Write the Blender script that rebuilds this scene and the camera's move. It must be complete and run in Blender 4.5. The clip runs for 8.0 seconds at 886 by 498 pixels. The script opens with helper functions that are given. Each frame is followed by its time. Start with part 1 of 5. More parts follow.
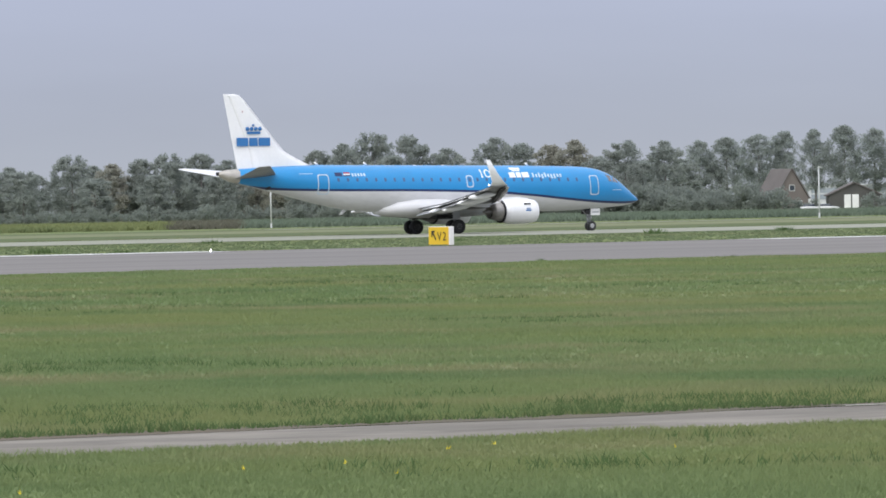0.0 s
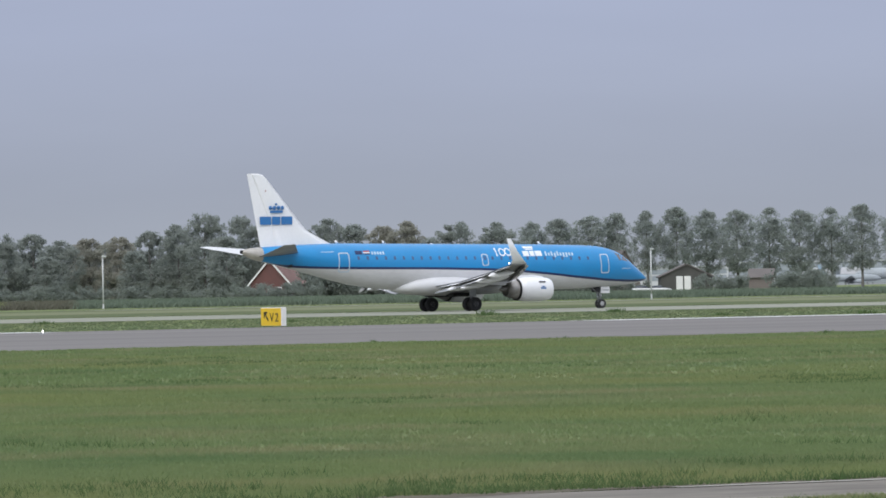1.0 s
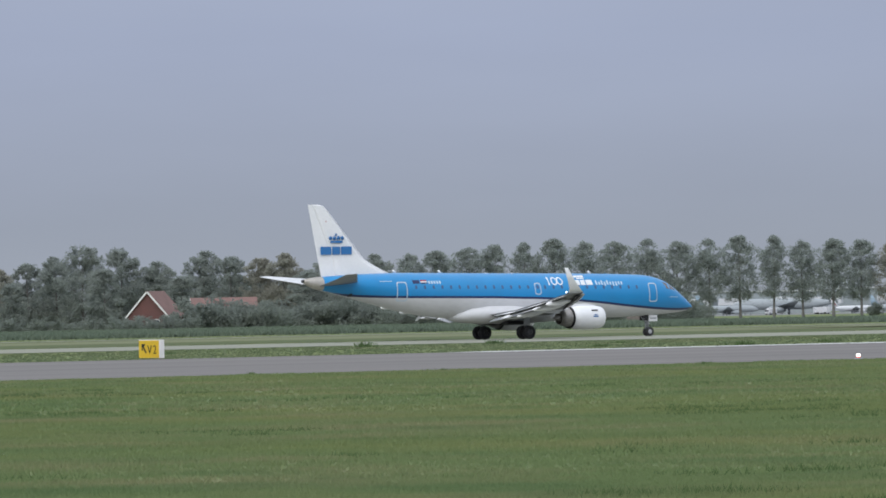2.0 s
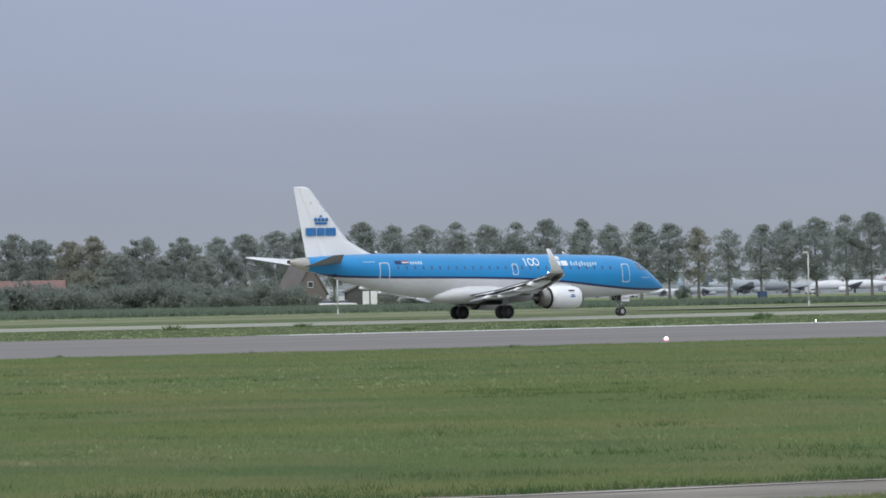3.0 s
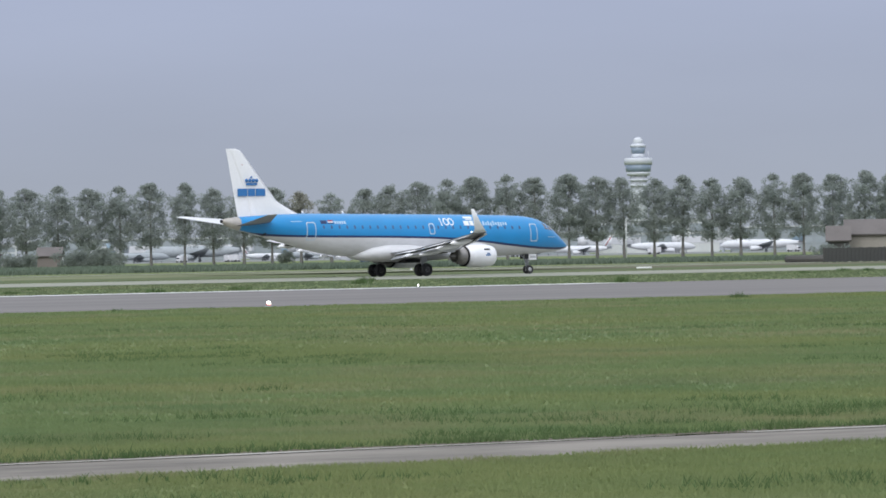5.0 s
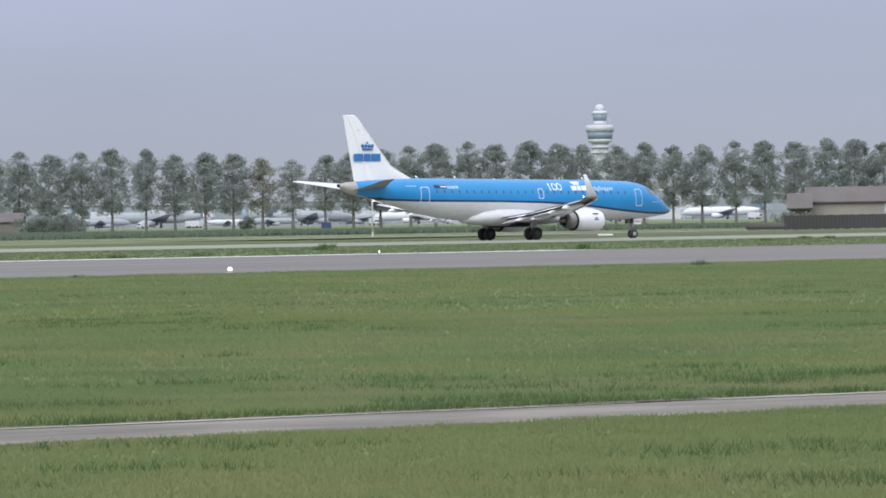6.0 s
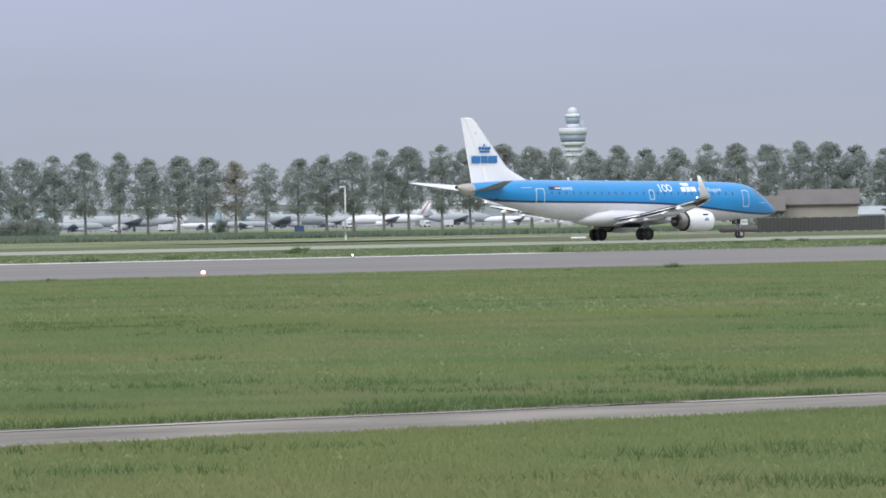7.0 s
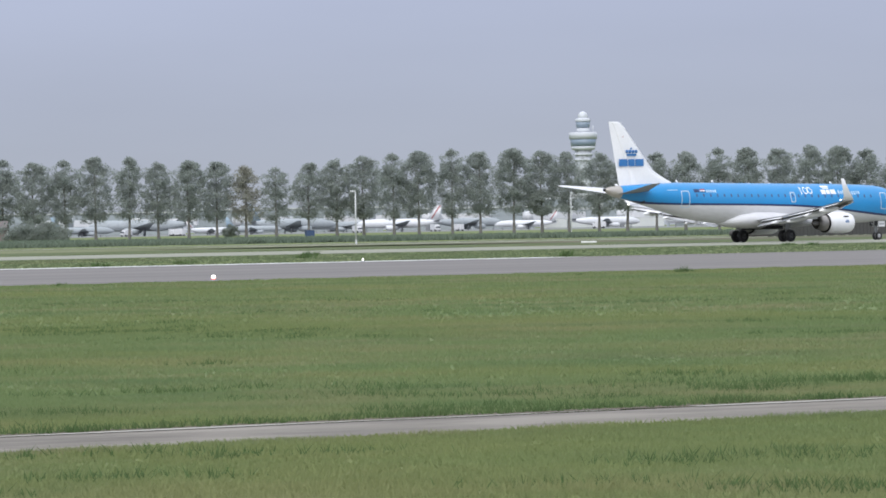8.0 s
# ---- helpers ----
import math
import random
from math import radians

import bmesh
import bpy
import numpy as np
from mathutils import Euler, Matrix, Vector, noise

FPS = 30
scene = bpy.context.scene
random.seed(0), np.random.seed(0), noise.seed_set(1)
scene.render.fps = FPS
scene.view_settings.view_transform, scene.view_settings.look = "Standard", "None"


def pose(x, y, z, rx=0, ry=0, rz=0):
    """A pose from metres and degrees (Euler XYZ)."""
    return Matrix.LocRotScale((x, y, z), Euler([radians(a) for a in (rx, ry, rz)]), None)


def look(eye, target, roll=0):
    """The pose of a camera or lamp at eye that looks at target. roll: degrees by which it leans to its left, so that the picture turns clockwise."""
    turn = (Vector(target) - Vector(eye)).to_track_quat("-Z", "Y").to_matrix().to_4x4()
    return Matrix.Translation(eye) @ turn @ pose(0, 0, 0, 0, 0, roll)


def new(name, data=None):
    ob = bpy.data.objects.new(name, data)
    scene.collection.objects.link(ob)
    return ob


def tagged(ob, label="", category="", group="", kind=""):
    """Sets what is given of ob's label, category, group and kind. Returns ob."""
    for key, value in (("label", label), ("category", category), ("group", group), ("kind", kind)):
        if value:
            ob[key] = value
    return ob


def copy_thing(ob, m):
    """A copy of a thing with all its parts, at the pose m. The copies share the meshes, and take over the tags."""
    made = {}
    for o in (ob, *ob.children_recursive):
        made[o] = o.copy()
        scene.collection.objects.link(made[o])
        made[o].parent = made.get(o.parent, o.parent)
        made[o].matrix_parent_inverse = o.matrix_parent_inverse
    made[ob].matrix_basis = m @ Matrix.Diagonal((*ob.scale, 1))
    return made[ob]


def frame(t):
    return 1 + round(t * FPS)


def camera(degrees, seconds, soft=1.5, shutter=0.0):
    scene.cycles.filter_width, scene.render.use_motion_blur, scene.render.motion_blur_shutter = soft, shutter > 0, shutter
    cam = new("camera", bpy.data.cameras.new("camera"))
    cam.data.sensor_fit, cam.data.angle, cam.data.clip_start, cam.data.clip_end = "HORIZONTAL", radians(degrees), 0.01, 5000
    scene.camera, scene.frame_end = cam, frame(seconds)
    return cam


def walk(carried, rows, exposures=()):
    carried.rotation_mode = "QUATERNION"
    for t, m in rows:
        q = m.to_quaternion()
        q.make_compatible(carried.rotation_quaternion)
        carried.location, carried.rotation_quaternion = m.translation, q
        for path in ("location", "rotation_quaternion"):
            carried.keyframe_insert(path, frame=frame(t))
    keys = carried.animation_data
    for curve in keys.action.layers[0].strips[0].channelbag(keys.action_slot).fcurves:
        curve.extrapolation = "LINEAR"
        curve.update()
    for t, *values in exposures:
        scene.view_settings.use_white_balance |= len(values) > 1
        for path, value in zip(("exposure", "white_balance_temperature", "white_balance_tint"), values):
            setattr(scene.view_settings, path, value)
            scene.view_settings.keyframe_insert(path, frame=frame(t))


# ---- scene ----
# A windswept airfield under an overcast sky: an airliner taxies past, followed by a hand-held long lens.
EYE = (0.0, 0.0, 1.9)
HEADING = 31.87          # turn of the field: its x runs along the taxiway, its y away from the viewer
FIELD = pose(0, 0, 0, rz=HEADING)

# ---- camera ----
cam = camera(8.19, 8.0, soft=1.7)
PATH = [  # seconds, azimuth, elevation, roll
    (0.0, 0.000, -0.373, -1.11),
    (0.1, 0.149, -0.358, -1.11),
    (0.2, 0.186, -0.343, -1.11),
    (0.3, 0.333, -0.309, -1.12),
    (0.4, 0.599, -0.053, -1.12),
    (0.5, 0.787, 0.059, -1.12),
    (0.6, 0.990, 0.097, -1.10),
    (0.7, 1.126, 0.137, -1.08),
    (0.8, 1.331, 0.180, -1.06),
    (0.9, 1.426, 0.200, -1.04),
    (1.0, 1.565, 0.350, -1.02),
    (1.1, 1.676, 0.463, -1.04),
    (1.2, 1.778, 0.550, -1.05),
    (2.3, 3.170, 0.621, -1.11),
    (2.4, 3.329, 0.501, -1.09),
    (2.5, 3.476, 0.440, -1.07),
    (2.6, 3.787, 0.414, -1.08),
    (2.7, 3.984, 0.409, -1.09),
    (2.8, 4.277, 0.424, -1.09),
    (2.9, 4.345, 0.428, -1.10),
    (3.0, 4.471, 0.435, -1.11),
    (3.2, 4.983, 0.416, -1.10),
    (3.3, 5.172, 0.407, -1.10),
    (3.5, 5.440, 0.419, -1.09),
    (3.7, 5.868, 0.430, -1.07),
    (4.0, 6.648, 0.404, -1.03),
    (4.5, 7.615, 0.114, -1.05),
    (4.7, 7.858, 0.092, -1.05),
    (5.8, 8.472, -0.141, -0.96),
    (5.9, 8.431, -0.157, -0.92),
    (6.0, 8.494, -0.278, -0.89),
    (6.1, 8.614, -0.307, -0.88),
    (6.2, 8.872, -0.311, -0.87),
    (6.3, 9.039, -0.314, -0.86),
    (6.4, 9.205, -0.305, -0.85),
    (6.5, 9.184, -0.297, -0.84),
    (6.6, 9.153, -0.290, -0.87),
    (6.7, 9.183, -0.285, -0.89),
    (6.8, 9.047, -0.273, -0.92),
    (7.0, 8.743, -0.253, -0.97),
    (7.2, 8.582, -0.243, -0.99),
    (7.3, 8.564, -0.237, -0.99),
    (7.5, 8.537, -0.224, -1.01),
    (7.7, 8.533, -0.221, -1.01),
    (8.0, 8.648, -0.211, -1.00),
]


def bearing(az, d, z=0.0):
    """The place at azimuth az (degrees, clockwise from y) and distance d."""
    return Vector((d * math.sin(radians(az)), d * math.cos(radians(az)), z))


def aim(az, el):
    return Vector(EYE) + Vector((math.sin(radians(az)) * math.cos(radians(el)),
                                 math.cos(radians(az)) * math.cos(radians(el)), math.sin(radians(el)))) * 100


walk(cam, [(t, look(EYE, aim(a, e), r)) for t, a, e, r in PATH], exposures=[(0.0, 0.50, 6380, 10), (0.5, 0.38, 6330, 10), (1.2, 0.22, 6250, 9), (2.3, 0.13, 6220, 8), (4.0, 0.17, 6200, 8), (5.8, 0.43, 6240, 10), (8.0, 0.49, 6280, 10)])

# ---- light ----
world = bpy.data.worlds.new("overcast_sky")
scene.world = world
world.use_nodes = True
wn, wl = world.node_tree.nodes, world.node_tree.links
wn.clear()
sky = wn.new("ShaderNodeTexSky")
sky.sky_type = "NISHITA"
sky.sun_disc = False
sky.sun_elevation, sky.sun_rotation = radians(42), radians(200)
sky.dust_density, sky.air_density, sky.ozone_density = 4.0, 1.5, 2.0
coord = wn.new("ShaderNodeTexCoord")
sep = wn.new("ShaderNodeSeparateXYZ")
wl.new(coord.outputs["Generated"], sep.inputs[0])
cover = wn.new("ShaderNodeValToRGB")     # cloud deck, from the horizon up to the zenith
cr = cover.color_ramp
cr.elements[0].position, cr.elements[0].color = 0.0, (0.345, 0.365, 0.405, 1)
cr.elements[1].position, cr.elements[1].color = 1.0, (1.02, 1.06, 1.15, 1)
for p, c in ((0.018, (0.325, 0.350, 0.420)), (0.045, (0.350, 0.385, 0.505)), (0.30, (0.60, 0.64, 0.74))):
    cr.elements.new(p).color = (*c, 1)
clouds = wn.new("ShaderNodeTexNoise")
clouds.inputs["Scale"].default_value, clouds.inputs["Detail"].default_value = 9.0, 5.0
stretch = wn.new("ShaderNodeMapping")
stretch.inputs["Scale"].default_value = (1, 1, 5)
wl.new(coord.outputs["Generated"], stretch.inputs[0])
wl.new(stretch.outputs[0], clouds.inputs["Vector"])
shade = wn.new("ShaderNodeMapRange")
shade.inputs["To Min"].default_value, shade.inputs["To Max"].default_value = 0.91, 1.09
wl.new(clouds.outputs["Fac"], shade.inputs["Value"])
wl.new(sep.outputs["Z"], cover.inputs["Fac"])
patchy = wn.new("ShaderNodeVectorMath")
patchy.operation = "SCALE"
wl.new(cover.outputs[0], patchy.inputs[0])
wl.new(shade.outputs[0], patchy.inputs["Scale"])
dim = wn.new("ShaderNodeVectorMath")
dim.operation = "SCALE"
dim.inputs["Scale"].default_value = 0.08
wl.new(sky.outputs[0], dim.inputs[0])
blend = wn.new("ShaderNodeMix")
blend.data_type = "RGBA"
blend.inputs["Factor"].default_value = 0.92
wl.new(dim.outputs[0], blend.inputs["A"])
wl.new(patchy.outputs[0], blend.inputs["B"])
back = wn.new("ShaderNodeBackground")
wl.new(blend.outputs["Result"], back.inputs["Color"])
wout = wn.new("ShaderNodeOutputWorld")
wl.new(back.outputs[0], wout.inputs[0])

sun = new("sun", bpy.data.lights.new("sun", "SUN"))
sun.data.energy, sun.data.angle, sun.data.color = 1.8, radians(75), (1.0, 0.97, 0.93)
sun.matrix_world = look((-300, -800, 800), (0, 0, 0))


# ---- materials ----
def material(name, a, b=None, rough=0.8, scale=1.0, fine=20.0, metal=0.0, bump=0.0, island=0.0, each=0.0, coat=0.0,
             emit=None, squash=(1, 1, 1), spec=0.5, thin=0.0, patches=()):
    """Two tones mixed by noise at two scales, with optional relief and variation from piece to piece."""
    m = bpy.data.materials.new(name)
    m.use_nodes = True
    n, l = m.node_tree.nodes, m.node_tree.links
    p = n["Principled BSDF"]
    b = b or tuple(min(1, c * 0.82) for c in a)
    tc = n.new("ShaderNodeTexCoord")
    mp = n.new("ShaderNodeMapping")
    mp.inputs["Scale"].default_value = squash
    l.new(tc.outputs["Object"], mp.inputs[0])
    n1, n2 = n.new("ShaderNodeTexNoise"), n.new("ShaderNodeTexNoise")
    n1.inputs["Scale"].default_value, n2.inputs["Scale"].default_value = scale, fine
    n1.inputs["Detail"].default_value = n2.inputs["Detail"].default_value = 4
    for k in (n1, n2):
        l.new(mp.outputs[0], k.inputs["Vector"])
    mx = n.new("ShaderNodeMath")
    mx.operation = "MULTIPLY_ADD"
    l.new(n2.outputs["Fac"], mx.inputs[0])
    mx.inputs[1].default_value = 0.5
    l.new(n1.outputs["Fac"], mx.inputs[2])
    mr = n.new("ShaderNodeMapRange")
    mr.inputs["From Min"].default_value, mr.inputs["From Max"].default_value = 0.5, 1.0
    l.new(mx.outputs[0], mr.inputs["Value"])
    c = n.new("ShaderNodeMix")
    c.data_type = "RGBA"
    c.inputs["A"].default_value, c.inputs["B"].default_value = (*a, 1), (*b, 1)
    l.new(mr.outputs[0], c.inputs["Factor"])
    out = c.outputs["Result"]
    for tone, size, lo, hi, most, shift in patches:        # withered or lush patches with soft borders
        n3, m3, c3, mp3 = n.new("ShaderNodeTexNoise"), n.new("ShaderNodeMapRange"), n.new("ShaderNodeMix"), n.new("ShaderNodeMapping")
        n3.inputs["Scale"].default_value, n3.inputs["Detail"].default_value = size, 6
        n3.inputs["Roughness"].default_value = 0.62
        mp3.inputs["Location"].default_value = (shift, shift * 0.7, 0)
        mp3.inputs["Scale"].default_value = squash
        l.new(tc.outputs["Object"], mp3.inputs[0])
        l.new(mp3.outputs[0], n3.inputs["Vector"])
        m3.inputs["From Min"].default_value, m3.inputs["From Max"].default_value = lo, hi
        m3.inputs["To Max"].default_value = most
        l.new(n3.outputs["Fac"], m3.inputs["Value"])
        c3.data_type = "RGBA"
        c3.inputs["B"].default_value = (*tone, 1)
        l.new(m3.outputs[0], c3.inputs["Factor"])
        l.new(out, c3.inputs["A"])
        out = c3.outputs["Result"]
    if island or each:
        src = n.new("ShaderNodeNewGeometry") if island else n.new("ShaderNodeObjectInfo")
        sock = src.outputs["Random Per Island"] if island else src.outputs["Random"]
        v = n.new("ShaderNodeMapRange")
        amount = island or each
        v.inputs["To Min"].default_value, v.inputs["To Max"].default_value = 1 - amount, 1 + amount
        l.new(sock, v.inputs["Value"])
        sc = n.new("ShaderNodeVectorMath")
        sc.operation = "SCALE"
        l.new(out, sc.inputs[0])
        l.new(v.outputs[0], sc.inputs["Scale"])
        out = sc.outputs[0]
    l.new(out, p.inputs["Base Color"])
    p.inputs["Roughness"].default_value, p.inputs["Metallic"].default_value = rough, metal
    p.inputs["Specular IOR Level"].default_value = spec
    p.inputs["Coat Weight"].default_value = coat
    p.inputs["Coat Roughness"].default_value = 0.25
    if bump:
        bp = n.new("ShaderNodeBump")
        bp.inputs["Strength"].default_value, bp.inputs["Distance"].default_value = bump, 0.02
        l.new(n2.outputs["Fac"], bp.inputs["Height"])
        l.new(bp.outputs[0], p.inputs["Normal"])
    if thin:       # light that passes through leaves
        tr, ms = n.new("ShaderNodeBsdfTranslucent"), n.new("ShaderNodeMixShader")
        ms.inputs[0].default_value = thin
        l.new(out, tr.inputs["Color"])
        l.new(p.outputs[0], ms.inputs[1])
        l.new(tr.outputs[0], ms.inputs[2])
        l.new(ms.outputs[0], n["Material Output"].inputs["Surface"])
    if emit:
        p.inputs["Emission Color"].default_value, p.inputs["Emission Strength"].default_value = (*emit[0], 1), emit[1]
    return m


